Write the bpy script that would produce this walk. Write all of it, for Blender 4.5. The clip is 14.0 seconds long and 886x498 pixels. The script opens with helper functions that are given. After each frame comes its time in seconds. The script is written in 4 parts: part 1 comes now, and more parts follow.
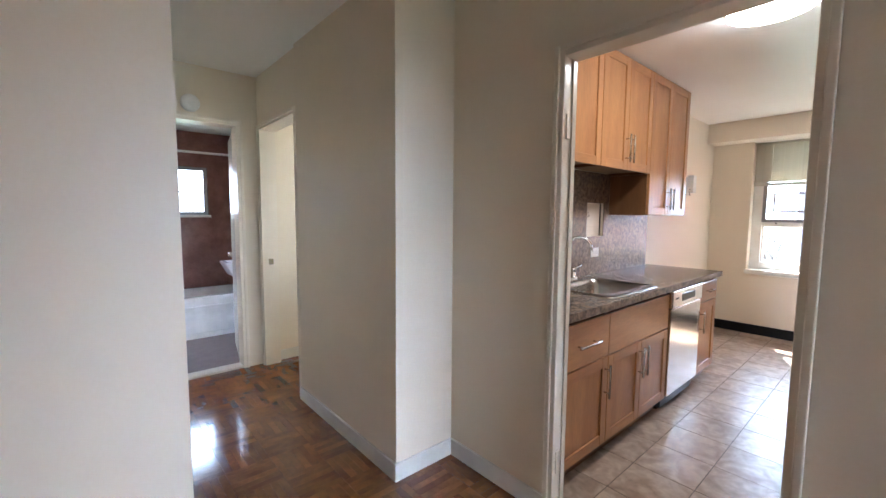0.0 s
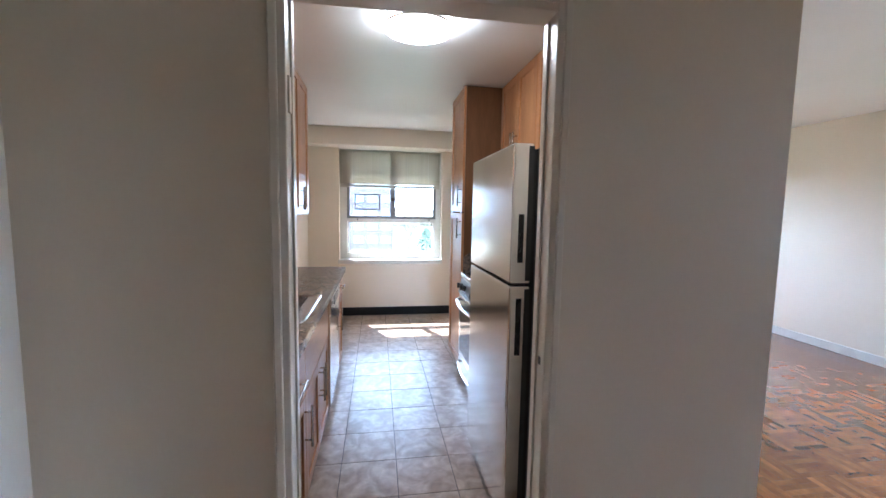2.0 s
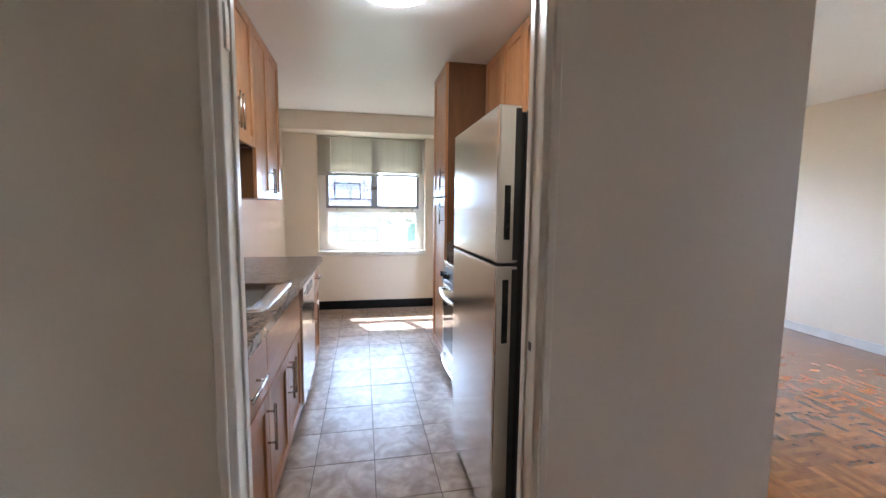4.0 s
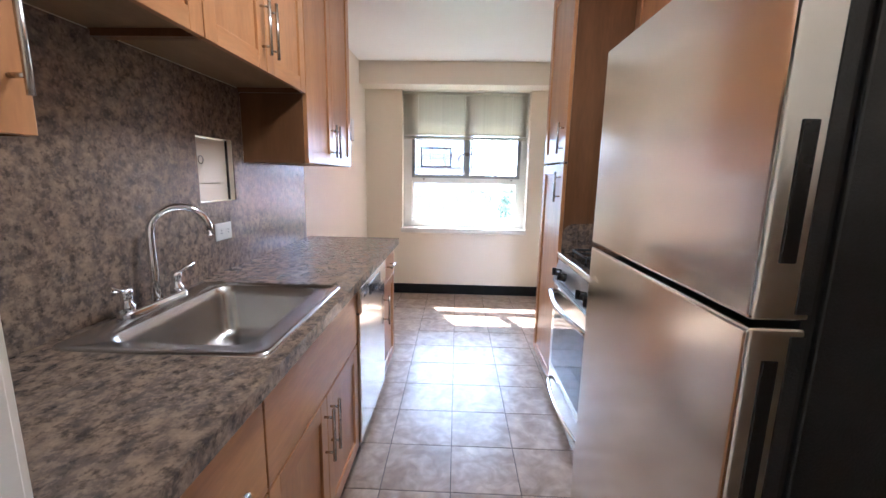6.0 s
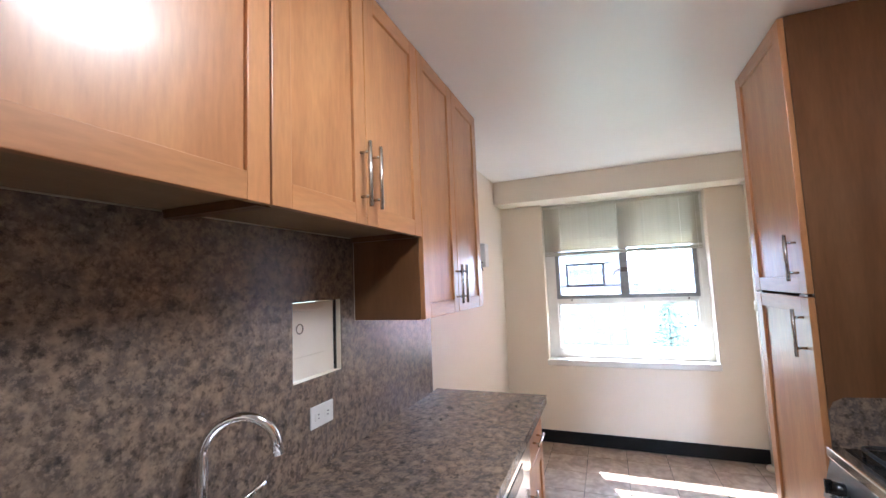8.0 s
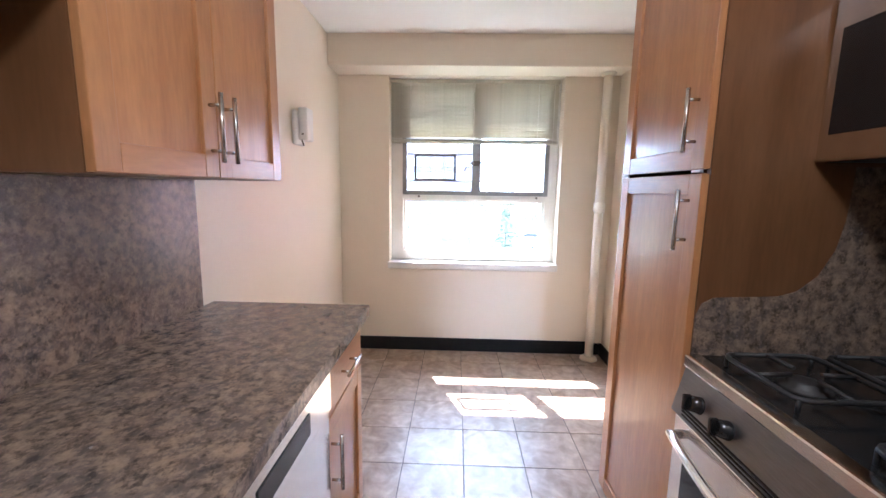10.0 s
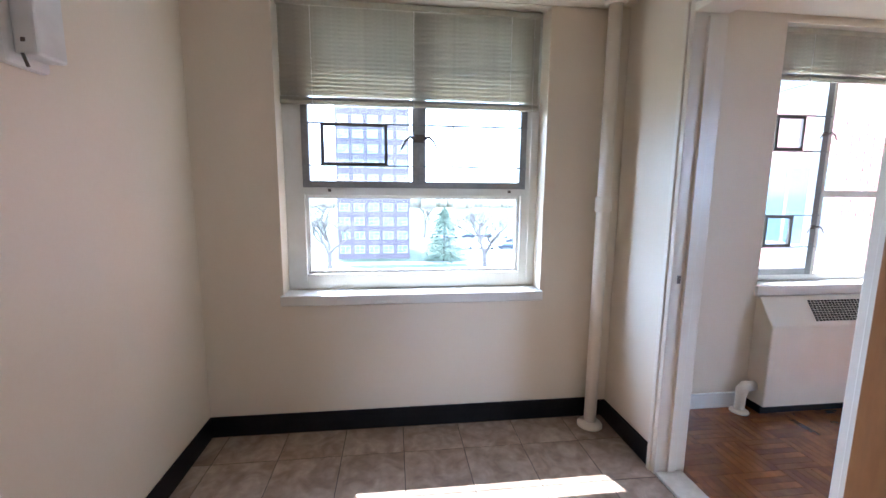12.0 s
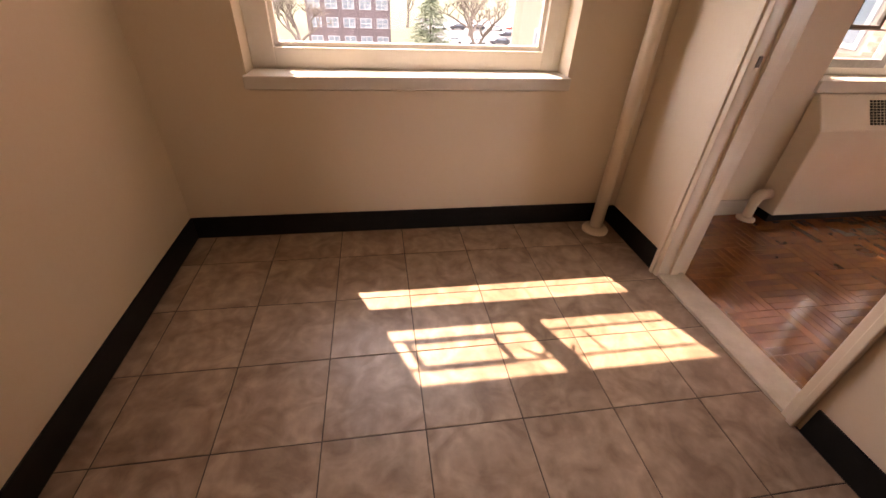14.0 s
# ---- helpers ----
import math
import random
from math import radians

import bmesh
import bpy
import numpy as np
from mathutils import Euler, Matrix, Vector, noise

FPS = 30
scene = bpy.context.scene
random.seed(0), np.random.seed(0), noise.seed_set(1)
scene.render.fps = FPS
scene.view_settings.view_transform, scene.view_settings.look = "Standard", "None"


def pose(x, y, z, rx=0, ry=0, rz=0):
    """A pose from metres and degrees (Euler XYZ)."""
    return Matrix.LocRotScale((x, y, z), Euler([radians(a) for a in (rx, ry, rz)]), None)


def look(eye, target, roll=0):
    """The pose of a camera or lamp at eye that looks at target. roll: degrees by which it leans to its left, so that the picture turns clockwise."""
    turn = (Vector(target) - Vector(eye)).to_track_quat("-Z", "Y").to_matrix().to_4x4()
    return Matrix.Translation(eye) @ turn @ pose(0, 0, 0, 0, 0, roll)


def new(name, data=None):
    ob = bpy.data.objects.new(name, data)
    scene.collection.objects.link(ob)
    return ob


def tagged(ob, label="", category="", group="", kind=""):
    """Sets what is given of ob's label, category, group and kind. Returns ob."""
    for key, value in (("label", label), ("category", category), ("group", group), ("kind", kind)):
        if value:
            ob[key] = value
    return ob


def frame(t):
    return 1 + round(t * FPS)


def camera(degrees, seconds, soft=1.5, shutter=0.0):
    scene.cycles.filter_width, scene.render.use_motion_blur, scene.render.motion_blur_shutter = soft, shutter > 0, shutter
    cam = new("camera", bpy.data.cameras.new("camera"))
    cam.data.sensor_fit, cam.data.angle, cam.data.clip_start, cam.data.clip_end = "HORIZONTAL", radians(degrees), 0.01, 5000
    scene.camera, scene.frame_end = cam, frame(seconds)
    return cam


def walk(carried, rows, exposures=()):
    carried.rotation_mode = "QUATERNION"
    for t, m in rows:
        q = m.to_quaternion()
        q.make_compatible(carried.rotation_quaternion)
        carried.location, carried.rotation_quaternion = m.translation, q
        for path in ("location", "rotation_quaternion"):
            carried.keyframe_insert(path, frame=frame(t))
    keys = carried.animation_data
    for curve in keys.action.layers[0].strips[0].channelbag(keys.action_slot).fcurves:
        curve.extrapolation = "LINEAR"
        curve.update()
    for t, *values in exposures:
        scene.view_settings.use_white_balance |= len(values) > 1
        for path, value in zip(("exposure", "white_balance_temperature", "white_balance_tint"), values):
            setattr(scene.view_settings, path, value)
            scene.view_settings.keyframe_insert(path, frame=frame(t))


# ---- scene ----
cam = camera(95.1, 14.0)
PATH = [
    (0, (0.201, 0.307, 1.38), (1.513, 1.807, 1.209), 0.4),
    (0.5, (0.233, 0.584, 1.406), (1.883, 1.697, 1.205), 0.2),
    (1, (0.367, 0.816, 1.43), (2.267, 1.397, 1.199), 1.0),
    (1.5, (0.484, 0.917, 1.428), (2.469, 1.051, 1.228), 1.1),
    (2, (0.512, 1.029, 1.433), (2.478, 0.71, 1.246), 1.0),
    (2.2, (0.5, 1.042, 1.448), (2.43, 0.553, 1.261), 1.0),
    (4.3, (0.787, 0.964, 1.337), (2.749, 0.64, 1.12), 0.4),
    (4.5, (0.887, 0.999, 1.344), (2.864, 0.788, 1.125), 1.1),
    (5, (1.133, 0.929, 1.358), (3.114, 0.93, 1.079), 1.3),
    (5.5, (1.369, 0.965, 1.351), (3.343, 0.934, 1.036), 1.5),
    (6, (1.516, 0.924, 1.34), (3.483, 0.986, 0.984), 1.1),
    (6.5, (1.683, 0.906, 1.328), (3.647, 1.072, 0.989), 1.2),
    (7, (1.888, 0.946, 1.327), (3.832, 1.317, 1.041), 0.2),
    (7.5, (2.02, 1.009, 1.411), (3.924, 1.617, 1.331), -1.1),
    (8, (2.039, 0.987, 1.522), (3.892, 1.721, 1.686), -2.3),
    (8.5, (2.079, 0.978, 1.425), (4.013, 1.477, 1.318), -1.7),
    (8.7, (2.095, 0.972, 1.388), (4.05, 1.31, 1.142), -1.0),
    (10.8, (3.281, 0.988, 1.359), (5.262, 1.008, 1.081), 0.7),
    (11, (3.404, 0.965, 1.353), (5.384, 0.987, 1.068), 0.5),
    (11.5, (3.696, 0.954, 1.322), (5.676, 0.889, 1.04), 0.6),
    (12, (3.911, 0.962, 1.299), (5.877, 0.723, 1.018), 0.5),
    (12.5, (4.13, 0.999, 1.317), (6.053, 0.527, 1.037), 0.3),
    (13, (4.207, 0.994, 1.317), (6.063, 0.312, 1.017), 0.2),
    (13.5, (4.198, 0.99, 1.269), (6.02, 0.369, 0.727), 1.3),
    (13.7, (4.2, 1.004, 1.24), (5.945, 0.491, 0.44), 2.2),
    (14, (4.194, 1.018, 1.15), (5.81, 0.731, 0.006), 2.8),
]
EXPOSURES = [(0.0, 3.35, 5650, 9), (1.0, 3.15, 5050, 5), (2.0, 3.0, 5100, 7), (4.5, 3.05, 5400, 8), (6.0, 3.3, 5250, 11), (8.5, 3.35, 5150, 10), (11.0, 3.35, 5450, 15), (11.6, 2.85, 5150, 10), (12.0, 2.45, 5100, 10), (12.5, 1.85, 6500, 15), (13.0, 1.65, 8300, 25), (13.5, 1.5, 9400, 31), (14.0, 1.72, 9600, 34)]
walk(cam, [(t, look(eye, target, roll)) for t, eye, target, roll in PATH], EXPOSURES)

# ---- world, sun, lamps ----
SUN_WAY = Vector((-0.84, -0.35, -1.34)).normalized()
ELEV = math.asin(-SUN_WAY.z)
world = bpy.data.worlds.new("world")
scene.world = world
world.use_nodes = True
wn, wl = world.node_tree.nodes, world.node_tree.links
sky = wn.new("ShaderNodeTexSky")
sky.sky_type = "NISHITA"
sky.sun_disc = False
sky.sun_elevation = ELEV
sky.sun_rotation = math.atan2(-SUN_WAY.x, -SUN_WAY.y)
wco = wn.new("ShaderNodeTexCoord")
wno = wn.new("ShaderNodeTexNoise")
wno.inputs["Scale"].default_value = 4.0
wno.inputs["Detail"].default_value = 7.0
wra = wn.new("ShaderNodeValToRGB")
wra.color_ramp.elements[0].position, wra.color_ramp.elements[1].position = 0.36, 0.60
wmi = wn.new("ShaderNodeMix")
wmi.data_type = "RGBA"
wmi.inputs[7].default_value = (29.5, 33.5, 40.5, 1)
wl.new(wco.outputs["Generated"], wno.inputs["Vector"])
wl.new(wno.outputs["Fac"], wra.inputs["Fac"])
wl.new(wra.outputs["Color"], wmi.inputs[0])
wl.new(sky.outputs["Color"], wmi.inputs[6])
wl.new(wmi.outputs[2], wn["Background"].inputs["Color"])
wn["Background"].inputs["Strength"].default_value = 0.15

sun_data = bpy.data.lights.new("sun", "SUN")
sun_data.energy, sun_data.angle, sun_data.color = 5.0, radians(0.5), (1.0, 0.93, 0.83)
sun = new("sun", sun_data)
sun.matrix_world = look((30, 12, 45), Vector((30, 12, 45)) + SUN_WAY)


def portal(x, y, z, w, h, turn):
    d = bpy.data.lights.new("window_skylight", "AREA")
    d.shape, d.size, d.size_y = "RECTANGLE", w, h
    d.cycles.is_portal = True
    new("window_skylight", d).matrix_world = look((x, y, z), (x + turn, y, z))


portal(6.36, 0.845, 1.5, 1.40, 1.5, -1)
portal(6.36, -2.08, 1.5, 1.82, 1.5, -1)


# ---- materials ----
def mat(name, col, rough=0.5, metal=0.0, var=None, scale=8.0, bump=0.0, bscale=60.0, fine=0.25, stretch=(1, 1, 1), spec=0.5, coat=0.0, rvar=0.0, random_amt=0.0, distort=0.0):
    """A surface with blotches at one scale and grain at a finer one."""
    m = bpy.data.materials.new(name)
    m.use_nodes = True
    n, l = m.node_tree.nodes, m.node_tree.links
    b = n["Principled BSDF"]
    b.inputs["Metallic"].default_value = metal
    b.inputs["Roughness"].default_value = rough
    b.inputs["Specular IOR Level"].default_value = spec
    b.inputs["Coat Weight"].default_value = coat
    b.inputs["Coat Roughness"].default_value = 0.08
    tc = n.new("ShaderNodeTexCoord")
    mp = n.new("ShaderNodeMapping")
    mp.inputs["Scale"].default_value = stretch
    l.new(tc.outputs["Object"], mp.inputs["Vector"])
    if random_amt:
        oi = n.new("ShaderNodeObjectInfo")
        sc = n.new("ShaderNodeVectorMath")
        sc.operation = "SCALE"
        sc.inputs[0].default_value = (7.3, 3.1, 5.7)
        l.new(oi.outputs["Random"], sc.inputs["Scale"])
        l.new(sc.outputs[0], mp.inputs["Location"])
    var = var or tuple(c * 0.86 for c in col)
    n1 = n.new("ShaderNodeTexNoise")
    n1.inputs["Scale"].default_value, n1.inputs["Detail"].default_value, n1.inputs["Distortion"].default_value = scale, 5.0, distort
    n2 = n.new("ShaderNodeTexNoise")
    n2.inputs["Scale"].default_value, n2.inputs["Detail"].default_value = bscale, 4.0
    for q in (n1, n2):
        l.new(mp.outputs[0], q.inputs["Vector"])
    r = n.new("ShaderNodeValToRGB")
    r.color_ramp.elements[0].position, r.color_ramp.elements[1].position = 0.36, 0.64
    r.color_ramp.elements[0].color, r.color_ramp.elements[1].color = (*col, 1), (*var, 1)
    l.new(n1.outputs["Fac"], r.inputs["Fac"])
    ov = n.new("ShaderNodeMix")
    ov.data_type, ov.blend_type = "RGBA", "OVERLAY"
    ov.inputs[0].default_value = fine
    l.new(r.outputs["Color"], ov.inputs[6])
    l.new(n2.outputs["Fac"], ov.inputs[7])
    out = ov.outputs[2]
    if random_amt:
        hs = n.new("ShaderNodeHueSaturation")
        mr = n.new("ShaderNodeMapRange")
        mr.inputs["To Min"].default_value, mr.inputs["To Max"].default_value = 1 - random_amt, 1 + random_amt
        l.new(oi.outputs["Random"], mr.inputs["Value"])
        l.new(mr.outputs[0], hs.inputs["Value"])
        l.new(out, hs.inputs["Color"])
        out = hs.outputs["Color"]
    l.new(out, b.inputs["Base Color"])
    if rvar:
        rr = n.new("ShaderNodeMapRange")
        rr.inputs["To Min"].default_value, rr.inputs["To Max"].default_value = max(0.02, rough - rvar), rough + rvar
        l.new(n1.outputs["Fac"], rr.inputs["Value"])
        l.new(rr.outputs[0], b.inputs["Roughness"])
    if bump:
        bp = n.new("ShaderNodeBump")
        bp.inputs["Strength"].default_value, bp.inputs["Distance"].default_value = bump, 0.002
        l.new(n2.outputs["Fac"], bp.inputs["Height"])
        l.new(bp.outputs[0], b.inputs["Normal"])
    return m


def glass_mat(name):
    m = bpy.data.materials.new(name)
    m.use_nodes = True
    n, l = m.node_tree.nodes, m.node_tree.links
    n.remove(n["Principled BSDF"])
    tr, gl, mx, lw = n.new("ShaderNodeBsdfTransparent"), n.new("ShaderNodeBsdfGlossy"), n.new("ShaderNodeMixShader"), n.new("ShaderNodeLayerWeight")
    pw, ma = n.new("ShaderNodeMath"), n.new("ShaderNodeMath")
    pw.operation, ma.operation = "POWER", "MULTIPLY_ADD"
    pw.inputs[1].default_value, ma.inputs[1].default_value, ma.inputs[2].default_value = 5.0, 0.8, 0.03
    l.new(lw.outputs["Facing"], pw.inputs[0]), l.new(pw.outputs[0], ma.inputs[0])
    tr.inputs["Color"].default_value = (0.93, 0.96, 0.97, 1)
    gl.inputs["Roughness"].default_value = 0.02
    l.new(ma.outputs[0], mx.inputs[0]), l.new(tr.outputs[0], mx.inputs[1]), l.new(gl.outputs[0], mx.inputs[2])
    l.new(mx.outputs[0], n["Material Output"].inputs["Surface"])
    return m


def glow(name, col, strength):
    m = bpy.data.materials.new(name)
    m.use_nodes = True
    b = m.node_tree.nodes["Principled BSDF"]
    b.inputs["Base Color"].default_value = (0.9, 0.9, 0.9, 1)
    b.inputs["Emission Color"].default_value = (*col, 1)
    b.inputs["Emission Strength"].default_value = strength
    return m


def slat_mat(name, col):
    m = mat(name, col, 0.45, bump=0.1)
    n, l = m.node_tree.nodes, m.node_tree.links
    t, mx = n.new("ShaderNodeBsdfTranslucent"), n.new("ShaderNodeMixShader")
    t.inputs["Color"].default_value = (*col, 1)
    mx.inputs[0].default_value = 0.28
    l.new(n["Principled BSDF"].outputs[0], mx.inputs[1]), l.new(t.outputs[0], mx.inputs[2])
    l.new(mx.outputs[0], n["Material Output"].inputs["Surface"])
    return m


PAINT = mat("cream_wall_paint", (0.80, 0.71, 0.57), 0.42, var=(0.78, 0.685, 0.545), scale=1.6, bump=0.25, bscale=90, fine=0.06, spec=0.4)
TRIM = mat("cream_gloss_trim", (0.80, 0.72, 0.60), 0.28, var=(0.77, 0.685, 0.56), scale=5, bump=0.2, bscale=40, fine=0.06)
CEIL = mat("white_ceiling_paint", (0.87, 0.85, 0.81), 0.36, var=(0.85, 0.825, 0.785), scale=1.5, bump=0.35, bscale=25, fine=0.04)
WHITE = mat("white_gloss_paint", (0.80, 0.78, 0.72), 0.25, var=(0.74, 0.71, 0.64), scale=6, bump=0.15, bscale=50, fine=0.08)
WOOD = mat("stained_maple", (0.48, 0.232, 0.090), 0.34, var=(0.40, 0.175, 0.064), scale=3.0, bump=0.05, bscale=34, fine=0.22, stretch=(3, 3, 0.5), random_amt=0.06, coat=0.12, distort=0.5)
WOODH = mat("stained_maple_cross", (0.48, 0.232, 0.090), 0.34, var=(0.40, 0.175, 0.064), scale=3.0, bump=0.05, bscale=34, fine=0.22, stretch=(0.5, 3, 3), random_amt=0.06, coat=0.12, distort=0.5)
# Brown side maple, darkened further so its colour carries the sides' shade.
PANELW = mat("shaded_maple_side", (0.17, 0.080, 0.034), 0.34, var=(0.125, 0.055, 0.022), scale=2.4, bump=0.05, bscale=30, fine=0.2, stretch=(3, 3, 0.45), spec=0.3, distort=0.4)
UNDER = mat("cabinet_underside", (0.30, 0.19, 0.10), 0.5, scale=4, stretch=(0.5, 3, 3))
STEEL = mat("brushed_steel", (0.82, 0.80, 0.76), 0.17, 1.0, var=(0.78, 0.755, 0.71), scale=3, bump=0.012, bscale=140, fine=0.06, stretch=(0.15, 0.15, 4), rvar=0.02)
SINK = mat("satin_sink_steel", (0.58, 0.565, 0.54), 0.24, 1.0, var=(0.52, 0.505, 0.48), scale=5, bump=0.05, bscale=160, fine=0.1, stretch=(4, 0.3, 4), rvar=0.05)
NICKEL = mat("brushed_nickel", (0.58, 0.55, 0.50), 0.27, 1.0, scale=20, bscale=200)
CHROME = mat("chrome", (0.82, 0.82, 0.82), 0.06, 1.0, scale=5, fine=0.02)
BLACK = mat("black_enamel", (0.012, 0.012, 0.013), 0.16, var=(0.018, 0.017, 0.016), scale=9, bump=0.05)
IRON = mat("cast_iron", (0.02, 0.02, 0.02), 0.5, var=(0.03, 0.028, 0.026), scale=30, bump=0.4, bscale=120)
COVE = mat("black_vinyl_base", (0.010, 0.010, 0.011), 0.5, var=(0.015, 0.014, 0.014), scale=7, bump=0.1, spec=0.2)
DARK = mat("dark_grey_fridge_side", (0.035, 0.034, 0.034), 0.38, var=(0.028, 0.027, 0.027), scale=20, bump=0.4, bscale=220)
RUBBER = mat("dark_gasket", (0.02, 0.02, 0.02), 0.6)
TILE = mat("beige_floor_tile", (0.45, 0.34, 0.255), 0.33, var=(0.28, 0.195, 0.14), scale=8.0, bump=0.08, bscale=26, fine=0.35, rvar=0.05, spec=0.45, random_amt=0.05, distort=1.2)
GROUT = mat("dark_grout", (0.075, 0.06, 0.05), 0.8, bump=0.3)
PARQ = mat("oak_parquet", (0.26, 0.100, 0.029), 0.13, var=(0.145, 0.050, 0.014), scale=5.0, bump=0.12, bscale=40, fine=0.3, stretch=(1, 1, 1), rvar=0.06, random_amt=0.22, coat=0.3, distort=0.6)
MARBLE = mat("pale_stone_saddle", (0.66, 0.60, 0.50), 0.3, var=(0.55, 0.49, 0.40), scale=12, fine=0.15)
ALU = mat("grey_window_metal", (0.30, 0.295, 0.28), 0.42, 0.2, var=(0.25, 0.245, 0.235), scale=12, bump=0.1)
BRONZE = mat("dark_bronze_metal", (0.13, 0.105, 0.085), 0.4, 0.4, scale=12)
GLASS = glass_mat("window_glass")
SLAT = slat_mat("cream_blind_slat", (0.62, 0.58, 0.47))
PLATE = mat("white_plastic", (0.80, 0.78, 0.74), 0.35, fine=0.03)
BATHT = mat("brown_bath_tile", (0.27, 0.145, 0.115), 0.15, var=(0.20, 0.10, 0.08), scale=7, fine=0.2)
TUBW = mat("white_enamel", (0.82, 0.80, 0.80), 0.12, fine=0.02)
BRICK = mat("red_brick", (0.40, 0.175, 0.135), 0.8, var=(0.32, 0.13, 0.10), scale=3, bump=0.4, bscale=30, fine=0.3, random_amt=0.1)
MORTAR = mat("brick_mortar", (0.34, 0.27, 0.235), 0.85, bump=0.3)
TOWERB = mat("dark_brick_tower", (0.115, 0.085, 0.090), 0.85, var=(0.095, 0.07, 0.074), scale=0.6, bscale=8, fine=0.25)
PANE = mat("far_window_pane", (0.10, 0.13, 0.16), 0.08, var=(0.26, 0.28, 0.30), scale=0.35, fine=0.1)
FARTRIM = mat("far_white_trim", (0.33, 0.34, 0.355), 0.5)
LAWN = mat("spring_lawn", (0.045, 0.063, 0.026), 0.9, var=(0.066, 0.070, 0.036), scale=0.12, bscale=3, fine=0.4, bump=0.5)
ASPH = mat("parking_asphalt", (0.10, 0.10, 0.105), 0.85, scale=0.2, bscale=6)
BARK = mat("grey_bark", (0.13, 0.10, 0.085), 0.85, scale=3, bump=0.6)
LEAF = mat("evergreen_leaf", (0.07, 0.10, 0.055), 0.7, var=(0.10, 0.12, 0.07), scale=0.8)
BUD = mat("budding_twigs", (0.30, 0.24, 0.19), 0.8, var=(0.25, 0.22, 0.14), scale=0.6)
MIRROR = mat("mirror", (0.85, 0.88, 0.9), 0.02, 1.0, fine=0.0)
LAMPG = glow("lit_lamp_diffuser", (1.0, 0.95, 0.88), 6.0)


def laminate():
    m = mat("brown_granite_laminate", (0.27, 0.19, 0.13), 0.26, var=(0.095, 0.073, 0.060), scale=24, bump=0.05, bscale=150, fine=0.35, rvar=0.03)
    n, l = m.node_tree.nodes, m.node_tree.links
    b = n["Principled BSDF"]
    src = b.inputs["Base Color"].links[0].from_socket
    tc = n.new("ShaderNodeTexCoord")
    for scale, lo, hi, col, amt in ((6.0, 0.46, 0.62, (0.125, 0.105, 0.095), 0.55), (58.0, 0.48, 0.62, (0.34, 0.245, 0.175), 0.6), (40.0, 0.50, 0.63, (0.035, 0.028, 0.024), 0.75)):
        t, r, x = n.new("ShaderNodeTexNoise"), n.new("ShaderNodeMapRange"), n.new("ShaderNodeMix")
        t.inputs["Scale"].default_value, t.inputs["Detail"].default_value, t.inputs["Roughness"].default_value = scale, 8.0, 0.72
        x.data_type = "RGBA"
        r.inputs["From Min"].default_value, r.inputs["From Max"].default_value, r.inputs["To Max"].default_value = lo, hi, amt
        x.inputs[7].default_value = (*col, 1)
        l.new(tc.outputs["Object"], t.inputs["Vector"])
        l.new(t.outputs["Fac"], r.inputs["Value"])
        l.new(r.outputs[0], x.inputs[0])
        l.new(src, x.inputs[6])
        src = x.outputs[2]
    l.new(src, b.inputs["Base Color"])
    return m


LAM = laminate()


# ---- mesh helpers ----
def bx(bm, x0, x1, y0, y1, z0, z1, bev=0.0, seg=2):
    x0, x1, y0, y1, z0, z1 = min(x0, x1), max(x0, x1), min(y0, y1), max(y0, y1), min(z0, z1), max(z0, z1)
    vs = [bm.verts.new(p) for p in ((x0, y0, z0), (x1, y0, z0), (x1, y1, z0), (x0, y1, z0), (x0, y0, z1), (x1, y0, z1), (x1, y1, z1), (x0, y1, z1))]
    fs = [bm.faces.new([vs[i] for i in q]) for q in ((3, 2, 1, 0), (4, 5, 6, 7), (0, 1, 5, 4), (1, 2, 6, 5), (2, 3, 7, 6), (3, 0, 4, 7))]
    if bev:
        es = list({e for f in fs for e in f.edges})
        bmesh.ops.bevel(bm, geom=es, offset=bev, segments=seg, profile=0.5, affect="EDGES")
    return bm


def box(*a, **k):
    return bx(bmesh.new(), *a, **k)


def tube(bm, pts, r, n=10, cap=True):
    pts = [Vector(p) for p in pts]
    rs = r if isinstance(r, (list, tuple)) else [r] * len(pts)
    rings = []
    ref = None
    for i, p in enumerate(pts):
        d = (pts[min(i + 1, len(pts) - 1)] - pts[max(i - 1, 0)]).normalized()
        if ref is None:
            ref = d.orthogonal().normalized()
        ref = (ref - d * ref.dot(d)).normalized()
        s = d.cross(ref)
        rings.append([bm.verts.new(p + (ref * math.cos(a) + s * math.sin(a)) * rs[i]) for a in (2 * math.pi * k / n for k in range(n))])
    for a, b in zip(rings, rings[1:]):
        for k in range(n):
            f = bm.faces.new((a[k], a[(k + 1) % n], b[(k + 1) % n], b[k]))
            f.smooth = True
    if cap:
        bm.faces.new(list(reversed(rings[0])))
        bm.faces.new(rings[-1])
    return bm


def lathe(bm, cx, cy, prof, n=24, caps=True):
    """A turned shape on an upright axis, from (radius, height) pairs."""
    rings = [[bm.verts.new((cx + r * math.cos(2 * math.pi * k / n), cy + r * math.sin(2 * math.pi * k / n), z)) for k in range(n)] for r, z in prof]
    for a, b in zip(rings, rings[1:]):
        for k in range(n):
            bm.faces.new((a[k], a[(k + 1) % n], b[(k + 1) % n], b[k])).smooth = True
    if caps:
        bm.faces.new(list(reversed(rings[0])))
        bm.faces.new(rings[-1])
    return bm


